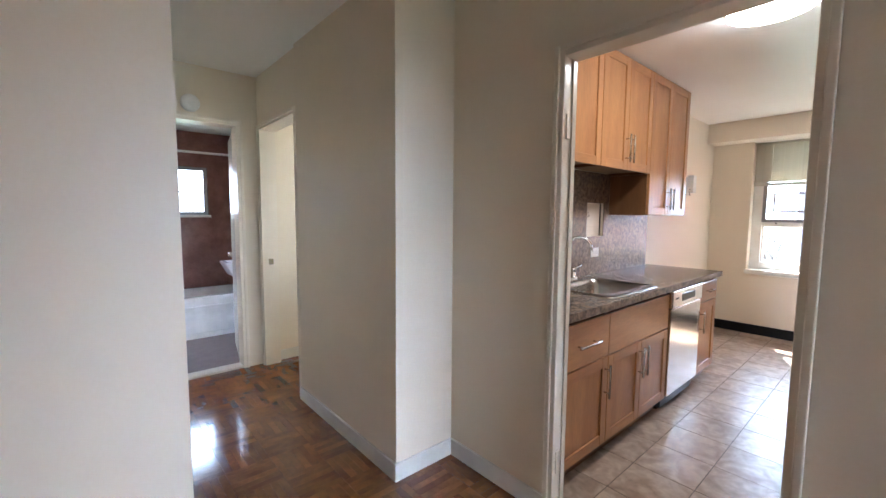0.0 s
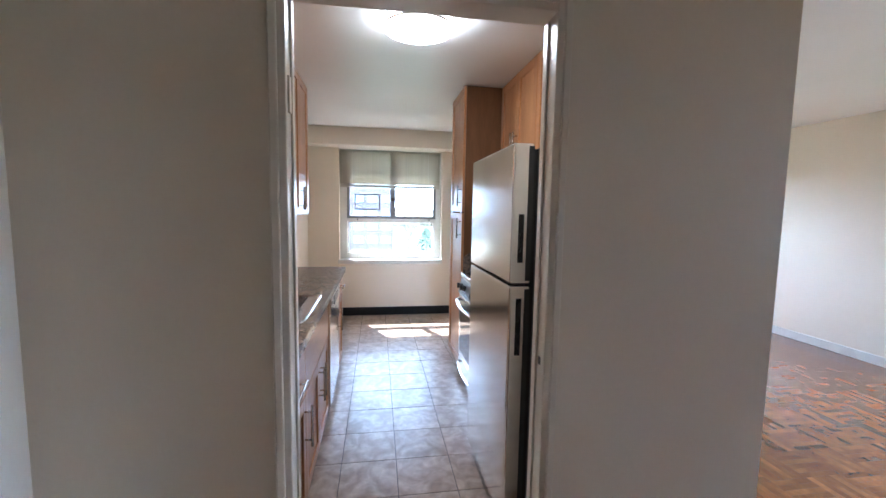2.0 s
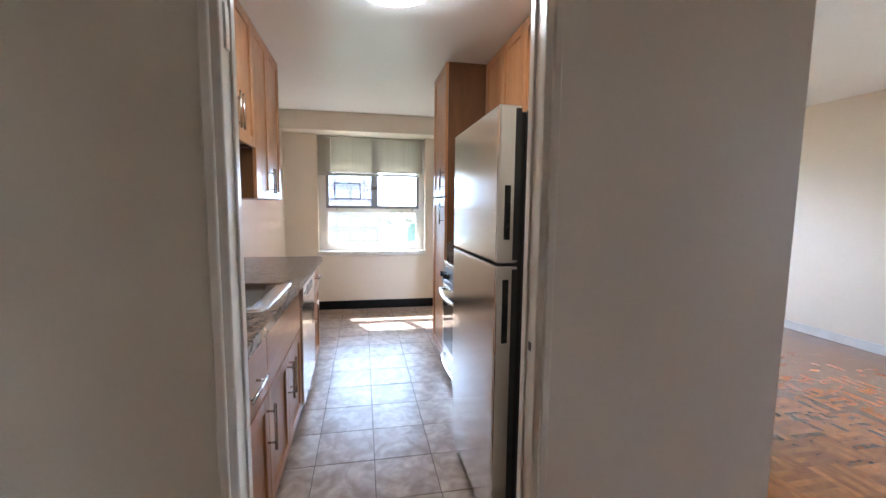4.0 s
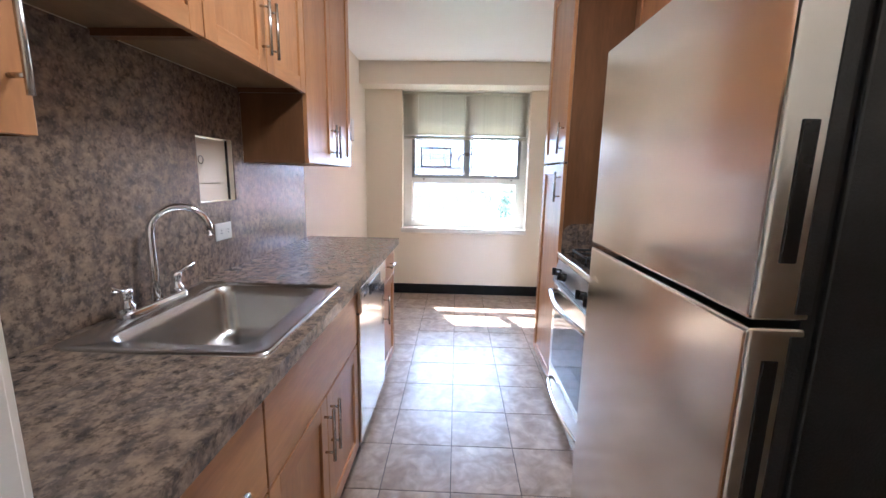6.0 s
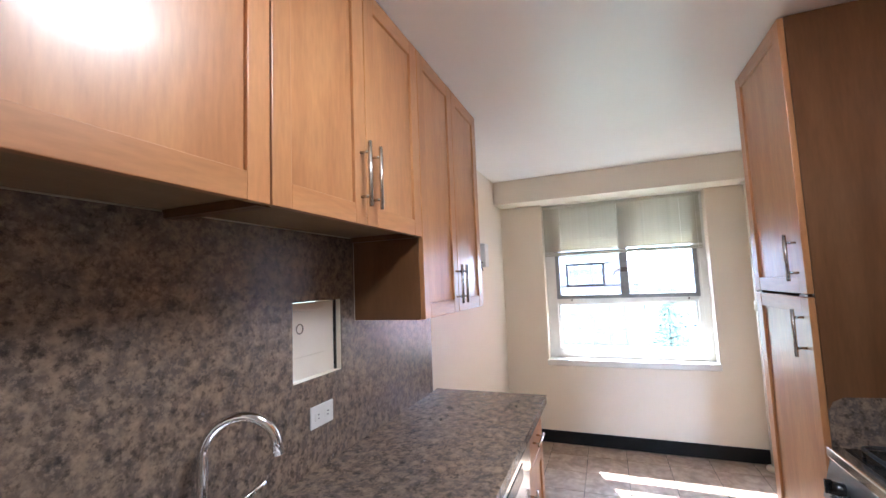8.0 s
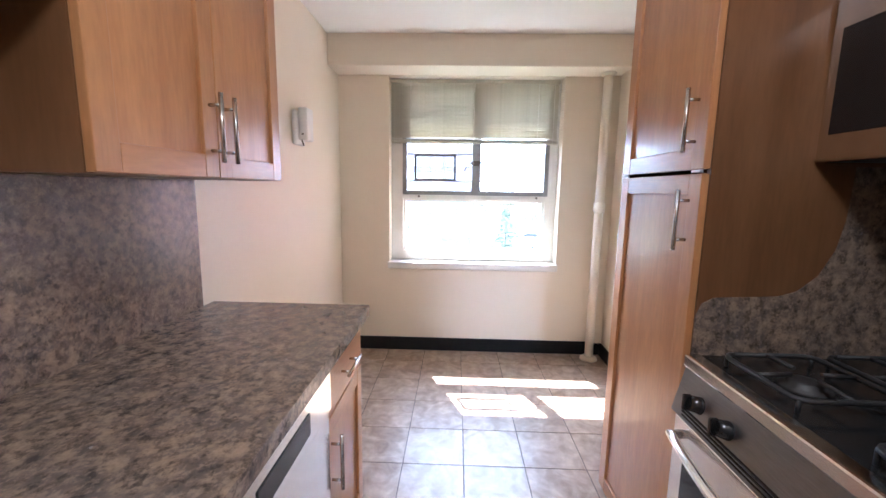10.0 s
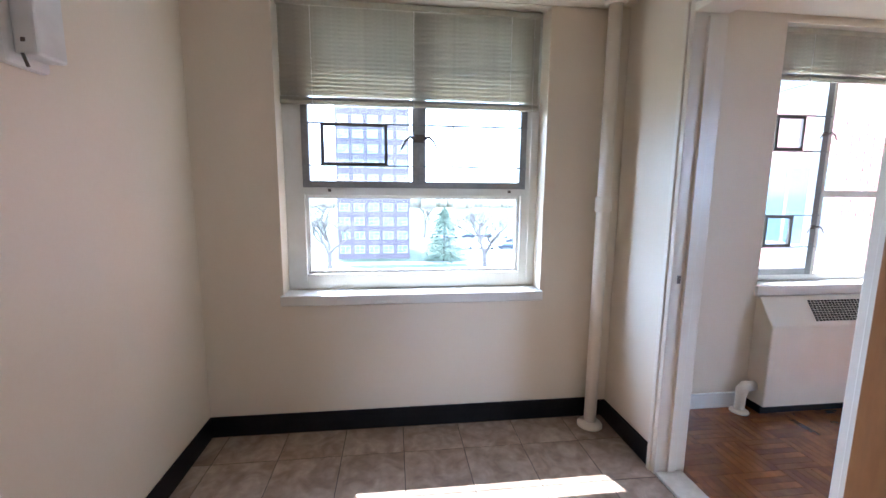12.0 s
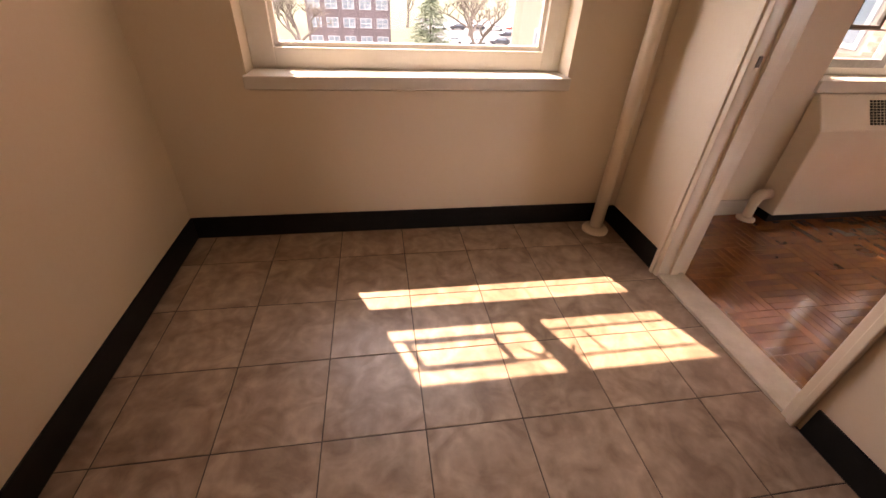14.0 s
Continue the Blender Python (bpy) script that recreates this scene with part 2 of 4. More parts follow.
def prism(bm, outline, axis, a, b):
    """An outline in a plane, pushed from a to b along the axis x, y or z."""
    def at(p, q, v):
        return {"x": (v, p, q), "y": (p, v, q), "z": (p, q, v)}[axis]
    lo, hi = [bm.verts.new(at(p, q, a)) for p, q in outline], [bm.verts.new(at(p, q, b)) for p, q in outline]
    bm.faces.new(lo), bm.faces.new(list(reversed(hi)))
    for i in range(len(lo)):
        j = (i + 1) % len(lo)
        bm.faces.new((lo[j], lo[i], hi[i], hi[j]))
    bmesh.ops.recalc_face_normals(bm, faces=bm.faces)
    return bm


def origin(ob):
    v = Vector((0, 0, 0))
    while ob:
        v += ob.location
        ob = ob.parent
    return v


def part(name, bm, material, parent=None, label=""):
    o = origin(parent)
    me = bpy.data.meshes.new(name)
    bmesh.ops.translate(bm, verts=bm.verts, vec=-o)
    bm.to_mesh(me)
    bm.free()
    me.materials.append(material)
    ob = new(name, me)
    if parent:
        ob.parent = parent
    return tagged(ob, label)


def thing(name, at, label, category, group=""):
    ob = new(name)
    ob.empty_display_size = 0.1
    ob.location = at
    return tagged(ob, label, category, group)


def whole(name, bm, material, label, category, kind="", group=""):
    vs = [v.co for v in bm.verts]
    c = Vector((sum(v.x for v in vs) / len(vs), sum(v.y for v in vs) / len(vs), min(v.z for v in vs)))
    me = bpy.data.meshes.new(name)
    bmesh.ops.translate(bm, verts=bm.verts, vec=-c)
    bm.to_mesh(me)
    bm.free()
    me.materials.append(material)
    ob = new(name, me)
    ob.location = c
    return tagged(ob, label, category, group, kind)


def structure(name, bm, material, label, category):
    return whole(name, bm, material, label, category, "structure")


# ---- the large structure ----
KCEIL, HCEIL = 2.452, 2.55
WY, EX, SY, HX0, HX1 = 1.93, 6.03, -0.245, 1.72, 1.80


def wall_with_hole(axis, a0, a1, b0, b1, z0, z1, holes):
    """A wall along an axis from b0 to b1 with openings (from, to, sill, head), a0 to a1 thick."""
    bm = bmesh.new()
    def put(p, q, lo, hi):
        if q - p > 1e-4 and hi - lo > 1e-4:
            bx(bm, *((p, q, a0, a1) if axis == "x" else (a0, a1, p, q)), lo, hi)
    at = b0
    for p, q, sill, head in sorted(holes):
        put(at, p, z0, z1), put(p, q, z0, sill), put(p, q, head, z1)
        at = q
    put(at, b1, z0, z1)
    return bm


structure("wall_north", wall_with_hole("x", WY, 2.05, HX1, 6.33, 0, 2.6, [(3.075, 3.335, 1.215, 1.475)]), PAINT, "cream painted kitchen wall beside the counter", "wall")
structure("wall_east", wall_with_hole("y", EX, 6.33, SY, WY, 0, 2.6, [(0.16, 1.53, 0.70, 2.23)]), PAINT, "cream painted outer wall with a deep window recess", "wall")
structure("wall_partition", wall_with_hole("x", -0.37, SY, HX1, 6.33, 0, 2.6, [(4.78, 5.52, 0, 2.03)]), PAINT, "cream painted partition with an open doorway", "wall")
structure("wall_hall", wall_with_hole("y", HX0, HX1, -0.362, 1.962, 0, 2.6, [(0.485, 1.292, 0, 2.045)]), PAINT, "cream painted wall with the kitchen doorway", "wall")
structure("wall_chase", box(1.338, HX1, 1.962, 3.20, 0, 2.6), PAINT, "cream painted boxed-out hallway corner", "wall")
structure("wall_passage", wall_with_hole("y", 1.36, 1.48, 3.20, 4.12, 0, 2.6, [(3.24, 4.06, 0, 2.11)]), PAINT, "cream hallway wall with a bedroom doorway", "wall")
structure("wall_bathroom", wall_with_hole("x", 4.12, 4.24, 0.32, 3.0, 0, 2.6, [(0.54, 1.195, 0, 2.125)]), PAINT, "cream end wall with the bathroom doorway", "wall")
structure("wall_hall_west", box(0.32, 0.44, 2.07, 4.12, 0, 2.6), PAINT, "cream painted hallway side wall", "wall")
structure("wall_entry_north", box(-1.72, 0.44, 1.95, 2.07, 0, 2.6), PAINT, "cream painted entry wall ending in a corner", "wall")
structure("wall_entry_west", box(-1.72, -1.6, -3.82, 1.95, 0, 2.6), PAINT, "plain cream entry wall", "wall")
# Opening out of view, added to let more skylight into living room and hall.
structure("wall_living_south", wall_with_hole("x", -3.94, -3.82, -1.72, 6.33, 0, 2.6, [(0.95, 2.5, 0.6, 2.25)]), PAINT, "plain white living room wall with an added unseen light opening", "wall")
structure("wall_living_east", wall_with_hole("y", EX, 6.225, -3.82, -0.37, 0, 2.6, [(-2.98, -1.18, 0.70, 2.23)]), PAINT, "cream living room outer wall with a wide window recess", "wall")
# Unseen opening, added so sky light brightens the wall past the bedroom doorway.
structure("wall_bedroom_east", wall_with_hole("y", 3.0, 3.12, 2.05, 4.12, 0, 2.6, [(2.4, 3.9, 0.9, 2.1)]), PAINT, "plain bedroom wall with an added unseen light opening", "wall")
structure("beam_kitchen", box(5.77, EX, SY, WY, 2.232, KCEIL, bev=0.006), PAINT, "cream plaster beam above the kitchen window", "beam")
structure("beam_living", box(5.70, EX, -3.82, -0.37, 2.27, KCEIL, bev=0.006), PAINT, "cream plaster beam above the living room window", "beam")
structure("ceiling_kitchen", box(HX1, EX, SY, WY, KCEIL, 2.6), CEIL, "glossy white painted kitchen ceiling", "ceiling")
structure("ceiling_living", box(-1.6, EX, -3.82, -0.37, KCEIL + 0.03, 2.6), CEIL, "white painted living room ceiling", "ceiling")
structure("ceiling_hall", box(-1.6, HX0, -0.37, 4.12, HCEIL, 2.6), CEIL, "cream-white hallway ceiling", "ceiling")
structure("ceiling_bedroom", box(1.48, 3.0, 2.05, 4.12, HCEIL + 0.02, 2.6), CEIL, "plain white bedroom ceiling", "ceiling")
structure("roof_slab", box(-1.9, 6.33, -4.1, 6.4, 2.6, 2.75), PAINT, "plain concrete slab above the rooms", "slab")

# bathroom beyond the passage
structure("bathroom_wall_back", wall_with_hole("x", 6.05, 6.17, 0.1, 1.75, 0, 2.6, [(0.72, 1.34, 1.35, 1.93)]), BATHT, "brown tiled bathroom wall with a small window", "wall")
structure("bathroom_wall_right", box(1.62, 1.74, 4.24, 6.05, 0, 2.6), BATHT, "glossy brown tiled bathroom side wall", "wall")
structure("bathroom_wall_left", box(0.0, 0.12, 4.24, 6.05, 0, 2.6), BATHT, "brown tiled bathroom wall", "wall")
structure("bathroom_ceiling", box(0.12, 1.62, 4.24, 6.05, 2.35, 2.6), CEIL, "white bathroom ceiling", "ceiling")
structure("bathroom_floor", box(0.12, 1.62, 4.24, 6.05, -0.15, 0.004), mat("dark_bath_floor", (0.20, 0.14, 0.13), 0.2, scale=12), "dark tiled bathroom floor", "floor")
structure("bathroom_saddle", box(0.54, 1.195, 4.118, 4.242, 0, 0.018, bev=0.004), MARBLE, "pale stone bathroom threshold", "threshold")


# ---- doors, trim, bases ----
def casing(name, axis, face, sgn, b0, b1, head, parent, wid=0.062):
    """Stepped door casing on one wall face round an opening."""
    for lo, hi, z0, z1 in ((b0 - wid, b0, 0.0, head + wid), (b1, b1 + wid, 0.0, head + wid), (b0, b1, head, head + wid)):
        bm = bmesh.new()
        for ins, out in ((0.0, 0.014), (0.018, 0.023)):
            if hi - lo < 0.1:
                p, q, r, s = lo, hi, z0, z1
                if ins:
                    p, q = (lo, lo + 0.024) if lo < b0 else (hi - 0.024, hi)
            else:
                p, q, r, s = lo, hi, (z0 if not ins else z1 - 0.024), z1
            if axis == "y":
                bx(bm, face, face + sgn * out, p, q, r, s, bev=0.004)
            else:
                bx(bm, p, q, face, face + sgn * out, r, s, bev=0.004)
        part("casing", bm, TRIM, parent)


kd = structure("door_1", box(1.715, 1.805, 0.485, 0.50, 0, 2.03), TRIM, "cream painted kitchen doorway frame without a door", "doorway")
part("jamb", box(1.715, 1.805, 1.277, 1.292, 0, 2.03), TRIM, kd)
part("jamb_head", box(1.715, 1.805, 0.485, 1.292, 2.03, 2.045), TRIM, kd)
part("stop", box(1.765, 1.795, 1.270, 1.277, 0, 2.022, bev=0.002), TRIM, kd)
part("stop", box(1.765, 1.795, 0.50, 0.507, 0, 2.022, bev=0.002), TRIM, kd)
casing("casing", "y", HX0, -1, 0.50, 1.277, 2.03, kd, 0.045)
part("hinge", box(1.728, 1.754, 1.271, 1.2775, 1.70, 1.80, bev=0.001), TRIM, kd, "painted-over hinge leaf")
part("hinge", box(1.728, 1.754, 1.271, 1.2775, 0.22, 0.32, bev=0.001), TRIM, kd, "painted-over hinge leaf")
part("strike_plate", box(1.735, 1.750, 0.499, 0.5025, 0.935, 0.96), BRONZE, kd, "small dark strike hole")
structure("kitchen_saddle", box(1.72, 1.80, 0.50, 1.277, 0.0, 0.014, bev=0.004), MARBLE, "pale stone threshold under the kitchen doorway", "threshold")

ld = structure("door_2", box(5.505, 5.52, -0.375, -0.24, 0, 2.015), TRIM, "cream painted doorway frame to the living room", "doorway")
part("jamb", box(4.78, 4.795, -0.375, -0.24, 0, 2.015), TRIM, ld)
part("jamb_head", box(4.78, 5.52, -0.375, -0.24, 2.015, 2.03), TRIM, ld)
part("stop", box(5.491, 5.505, -0.33, -0.29, 0, 2.0, bev=0.002), TRIM, ld)
part("stop", box(4.795, 4.809, -0.33, -0.29, 0, 2.0, bev=0.002), TRIM, ld)
casing("casing", "x", SY, 1, 4.795, 5.505, 2.015, ld, 0.05)
casing("casing", "x", -0.37, -1, 4.795, 5.505, 2.015, ld)
part("strike_plate", box(5.503, 5.506, -0.275, -0.26, 0.91, 0.945), BRONZE, ld, "small dark strike plate")
structure("living_saddle", box(4.795, 5.505, -0.365, -0.235, 0.0, 0.016, bev=0.004), MARBLE, "worn pale stone threshold", "threshold")

bd = structure("door_3", box(1.355, 1.485, 4.045, 4.06, 0, 2.095), TRIM, "cream bedroom doorway frame", "doorway")
part("jamb", box(1.355, 1.485, 3.24, 3.255, 0, 2.095), TRIM, bd)
part("jamb_head", box(1.355, 1.485, 3.24, 4.06, 2.095, 2.11), TRIM, bd)
casing("casing", "y", 1.36, -1, 3.255, 4.045, 2.095, bd, 0.04)
part("strike_plate", box(1.40, 1.44, 4.041, 4.046, 0.92, 0.97), NICKEL, bd, "square metal strike plate")
btd = structure("door_4", box(0.54, 0.555, 4.115, 4.245, 0, 2.11), TRIM, "cream bathroom doorway frame", "doorway")
part("jamb", box(1.18, 1.195, 4.115, 4.245, 0, 2.11), TRIM, btd)
part("jamb_head", box(0.54, 1.195, 4.115, 4.245, 2.11, 2.125), TRIM, btd)
casing("casing", "x", 4.12, -1, 0.555, 1.18, 2.11, btd, 0.05)
bdoor = thing("bathroom_door", (1.26, 4.58, 0.02), "cream painted bathroom door standing open", "door")
part("leaf", prism(bmesh.new(), [(1.185, 4.25), (1.22, 4.243), (1.345, 4.90), (1.31, 4.907)], "z", 0.02, 2.09), WHITE, bdoor)
part("handle", lathe(bmesh.new(), 1.275, 4.84, [(0.012, 0.93), (0.026, 0.945), (0.028, 0.965), (0.012, 0.98)], 14), NICKEL, bdoor, "round metal knob")


def base_strip(name, runs, h, t, m, label):
    bm = bmesh.new()
    for x0, x1, y0, y1 in runs:
        bx(bm, x0, x1, y0, y1, 0, h, bev=0.003)
    return structure(name, bm, m, label, "baseboard")


base_strip("baseboard_kitchen", [(EX - 0.008, EX, SY + 0.008, WY - 0.008), (4.27, EX, WY - 0.008, WY), (5.568, EX, SY, SY + 0.008), (4.38, 4.732, SY, SY + 0.008)], 0.112, 0.008, COVE, "black vinyl cove base along the kitchen walls")
base_strip("baseboard_hall", [(HX0 - 0.014, HX0, 1.324, 1.948), (HX0 - 0.014, HX0, -0.362, 0.454), (1.324, HX0, 1.948, 1.962), (1.324, 1.338, 1.962, 3.20), (-1.6, 0.44, 1.936, 1.95), (0.44, 0.454, 1.936, 4.12)], 0.095, 0.014, WHITE, "white painted hallway baseboard")
base_strip("baseboard_living", [(-1.586, 6.03, -3.82, -3.806), (5.568, 5.99, -0.384, -0.37), (1.84, 4.732, -0.384, -0.37), (EX - 0.014, EX, -1.12, -0.384)], 0.095, 0.014, WHITE, "white painted living room baseboard")
base_strip("baseboard_bedroom", [(1.50, 3.0, 4.106, 4.12)], 0.095, 0.014, WHITE, "white painted bedroom baseboard")

# ---- cabinets ----
PULL_R = 0.006


def pull(parent, p, q, out):
    """A bar pull between p and q, standing off along y by out."""
    p, q = Vector(p), Vector(q)
    d = (q - p).normalized()
    o = Vector((0, out, 0))
    bm = bmesh.new()
    tube(bm, [p + o, q + o], PULL_R, 10)
    for a in (p + d * 0.03, q - d * 0.03):
        tube(bm, [a, a + o], 0.0045, 8)
    part("handle", bm, NICKEL, parent, "brushed nickel bar handle")


def front(parent, x0, x1, z0, z1, yf, sgn, kind, handle):
    """A shaker door or slab drawer front, 20 mm thick; sgn is the way it faces along y."""
    g = 0.0018
    x0, x1, z0, z1 = x0 + g, x1 - g, z0 + g, z1 - g
    yb = yf - sgn * 0.02
    if kind == "door":
        r = 0.058
        ob = part("door", box(x0 + r - 0.004, x1 - r + 0.004, yb + sgn * 0.001, yf - sgn * 0.010, z0 + r - 0.004, z1 - r + 0.004), WOOD, parent)
        for a, b in ((x0, x0 + r), (x1 - r, x1)):
            part("stile", box(a, b, yb, yf, z0, z1, bev=0.002), WOOD, ob)
        for a, b in ((z0, z0 + r), (z1 - r, z1)):
            part("rail", box(x0 + r, x1 - r, yb, yf - sgn * 0.0006, a, b, bev=0.002), WOODH, ob)
    else:
        ob = part("drawer_front", box(x0, x1, yb, yf, z0, z1, bev=0.003), WOODH, parent)
    if handle:
        way, a, b, c = handle
        if way == "v":
            pull(ob, (a, yf, b), (a, yf, c), sgn * 0.032)
        else:
            pull(ob, (a, yf, c), (b, yf, c), sgn * 0.032)


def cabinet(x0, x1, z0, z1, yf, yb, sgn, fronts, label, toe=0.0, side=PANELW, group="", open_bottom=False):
    ob = thing("cabinet", ((x0 + x1) / 2, (yf + yb) / 2, z0), label, "cabinet", group)
    yc = yf - sgn * 0.021
    t = 0.018
    bot = z0 + toe + (0.02 if open_bottom else 0)
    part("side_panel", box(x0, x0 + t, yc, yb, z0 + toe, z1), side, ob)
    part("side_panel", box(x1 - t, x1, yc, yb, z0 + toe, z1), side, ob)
    if not toe or z1 > 1:
        part("top_panel", box(x0 + t, x1 - t, yc, yb, z1 - t, z1), side, ob)
    part("bottom_panel", box(x0 + t, x1 - t, yc, yb, bot, bot + t), UNDER, ob)
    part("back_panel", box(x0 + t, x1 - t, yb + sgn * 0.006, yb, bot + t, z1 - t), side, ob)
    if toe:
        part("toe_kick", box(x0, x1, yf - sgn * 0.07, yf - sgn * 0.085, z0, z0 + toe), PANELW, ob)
    for f in fronts:
        front(ob, *f[:4], yf, sgn, *f[4:])
    return ob


UF, BF = 1.62, 1.345
UP = "kitchen cabinets"
cabinet(1.805, 2.19, 1.39, 2.447, UF, WY, -1, [(1.805, 2.19, 1.39, 2.447, "door", ("v", 2.155, 1.45, 1.63))], "orange-stained maple wall cabinet reaching lower, by the doorway", group=UP, open_bottom=True)
cabinet(2.192, 2.68, 1.695, 2.447, UF, WY, -1, [(2.192, 2.68, 1.695, 2.447, "door", ("v", 2.235, 1.745, 1.93))], "orange-stained maple wall cabinet with one wide door", group=UP, open_bottom=True)
cabinet(2.682, 3.43, 1.695, 2.447, UF, WY, -1, [(2.682, 3.05, 1.695, 2.447, "door", ("v", 3.02, 1.745, 1.935)), (3.05, 3.43, 1.695, 2.447, "door", ("v", 3.08, 1.745, 1.935))], "orange-stained maple two-door wall cabinet above the sink", group=UP, open_bottom=True)
cabinet(3.432, 4.2, 1.385, 2.447, UF, WY, -1, [(3.432, 3.815, 1.385, 2.447, "door", ("v", 3.783, 1.425, 1.60)), (3.815, 4.2, 1.385, 2.447, "door", ("v", 3.848, 1.425, 1.60))], "orange-stained maple two-door wall cabinet reaching lower", group=UP)
cabinet(1.805, 2.33, 0, 0.873, BF, WY, -1, [(1.81, 2.33, 0.61, 0.845, "drawer", ("h", 1.98, 2.19, 0.725)), (1.81, 2.33, 0.105, 0.605, "door", ("v", 2.295, 0.38, 0.57))], "maple base cabinet with one drawer and one door", 0.1, group=UP)
sinkcab = cabinet(2.332, 3.18, 0, 0.873, BF, WY, -1, [(2.332, 3.18, 0.61, 0.845, "drawer", None), (2.332, 2.756, 0.105, 0.605, "door", ("v", 2.725, 0.385, 0.575)), (2.756, 3.18, 0.105, 0.605, "door", ("v", 2.79, 0.385, 0.575))], "maple sink base cabinet with two doors", 0.1, group=UP)
cabinet(3.80, 4.225, 0, 0.873, BF, WY, -1, [(3.80, 4.225, 0.69, 0.845, "drawer", ("h", 3.93, 4.09, 0.775)), (3.80, 4.225, 0.105, 0.685, "door", ("v", 3.838, 0.45, 0.63))], "narrow maple base cabinet at the counter's end", 0.1, side=WOOD, group=UP)
TF = 0.335
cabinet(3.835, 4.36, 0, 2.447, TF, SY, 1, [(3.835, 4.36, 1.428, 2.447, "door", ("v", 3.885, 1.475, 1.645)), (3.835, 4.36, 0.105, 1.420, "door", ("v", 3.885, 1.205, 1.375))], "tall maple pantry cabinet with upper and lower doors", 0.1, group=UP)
cabinet(3.075, 3.833, 1.84, 2.447, 0.02, SY, 1, [(3.075, 3.454, 1.84, 2.447, "door", ("v", 3.43, 1.88, 2.02)), (3.454, 3.833, 1.84, 2.447, "door", ("v", 3.49, 1.88, 2.02))], "maple two-door wall cabinet above the microwave", group=UP)
cabinet(2.06, 3.073, 1.80, 2.447, 0.02, SY, 1, [(2.06, 2.566, 1.80, 2.447, "door", ("v", 2.53, 1.85, 2.02)), (2.566, 3.073, 1.80, 2.447, "door", ("v", 2.60, 1.85, 2.02))], "maple two-door cabinet above the refrigerator", group=UP)

cb = thing("shelf_clip", (3.842, 0.34, 1.422), "small white plastic bumper between pantry doors", "bumper")
part("tab", box(3.832, 3.872, 0.3355, 0.345, 1.4205, 1.4275, bev=0.001), PLATE, cb)

# ---- countertop and splashback ----
CX0, CX1, CY0, CY1 = 2.425, 2.978, 1.412, 1.818
ct = thing("countertop", (3.0, 1.62, 0.874), "brown granite-look laminate countertop with sink cutout", "countertop")
bm = bmesh.new()
for a in ((1.802, CX0, 1.318, WY), (CX1, 4.242, 1.318, WY), (CX0, CX1, 1.318, CY0), (CX0, CX1, CY1, WY)):
    bx(bm, *a, 0.874, 0.915)
bmesh.ops.remove_doubles(bm, verts=bm.verts, dist=0.0005)
part("slab", bm, LAM, ct)
part("front_edge", box(1.802, 4.245, 1.3145, 1.318, 0.874, 0.9145), LAM, ct)
part("end_edge", box(4.242, 4.2455, 1.318, WY, 0.874, 0.9145), LAM, ct)
SY0 = WY - 0.005
bsp = wall_with_hole("x", SY0, WY, 1.802, 3.421, 0.916, 1.71, [(3.075, 3.335, 1.215, 1.475)])
bx(bsp, 3.421, 4.17, SY0, WY, 0.916, 1.384)
structure("backsplash", bsp, LAM, "brown granite-look laminate splashback sheet", "backsplash")
ap = thing("access_panel", (3.2, 1.965, 1.215), "white metal valve access panel recessed in the splashback", "access panel")
part("plate", box(3.08, 3.324, 1.955, 1.97, 1.217, 1.472, bev=0.002), TRIM, ap)
part("inner_door", box(3.10, 3.265, 1.951, 1.956, 1.29, 1.445, bev=0.002), TRIM, ap)
bm = bmesh.new()
tube(bm, [(3.135 + 0.016 * math.cos(a / 12 * 2 * math.pi), 1.949, 1.385 + 0.016 * math.sin(a / 12 * 2 * math.pi)) for a in range(13)], 0.002, 6)
part("ring_pull", bm, NICKEL, ap)
# Black strip stands in for the shade in the gap beside the plate.
part("gap_shade", box(3.326, 3.334, 1.95, 1.972, 1.216, 1.474), BLACK, ap, "black strip as the shaded gap beside the plate")
ol = thing("power_outlet", (3.21, SY0, 1.05), "white double power outlet on the splashback", "outlet")
part("cover_plate", box(3.152, 3.268, SY0 - 0.006, SY0, 1.052, 1.124, bev=0.002), PLATE, ol)
for x in (3.185, 3.235):
    part("socket", box(x - 0.016, x + 0.016, SY0 - 0.0085, SY0 - 0.005, 1.073, 1.103, bev=0.003), PLATE, ol)
    for dz in (-0.006, 0.006):
        part("slot", box(x - 0.004, x + 0.004, SY0 - 0.0095, SY0 - 0.0082, 1.088 + dz - 0.0012, 1.088 + dz + 0.0012), RUBBER, ol)


# ---- sink and tap ----
def rrect(x0, x1, y0, y1, r, z, n=6):
    out = []
    for cx, cy, a0 in ((x1 - r, y1 - r, 0), (x0 + r, y1 - r, 90), (x0 + r, y0 + r, 180), (x1 - r, y0 + r, 270)):
        for k in range(n + 1):
            a = radians(a0 + 90 * k / n)
            out.append((cx + r * math.cos(a), cy + r * math.sin(a), z))
    return out


def loft(bm, loops, close=True):
    rings = [[bm.verts.new(p) for p in lp] for lp in loops]
    n = len(rings[0])
    for a, b in zip(rings, rings[1:]):
        for k in range(n):
            bm.faces.new((a[k], a[(k + 1) % n], b[(k + 1) % n], b[k])).smooth = True
    if close:
        bm.faces.new(rings[-1])
    bmesh.ops.recalc_face_normals(bm, faces=bm.faces)
    return bm


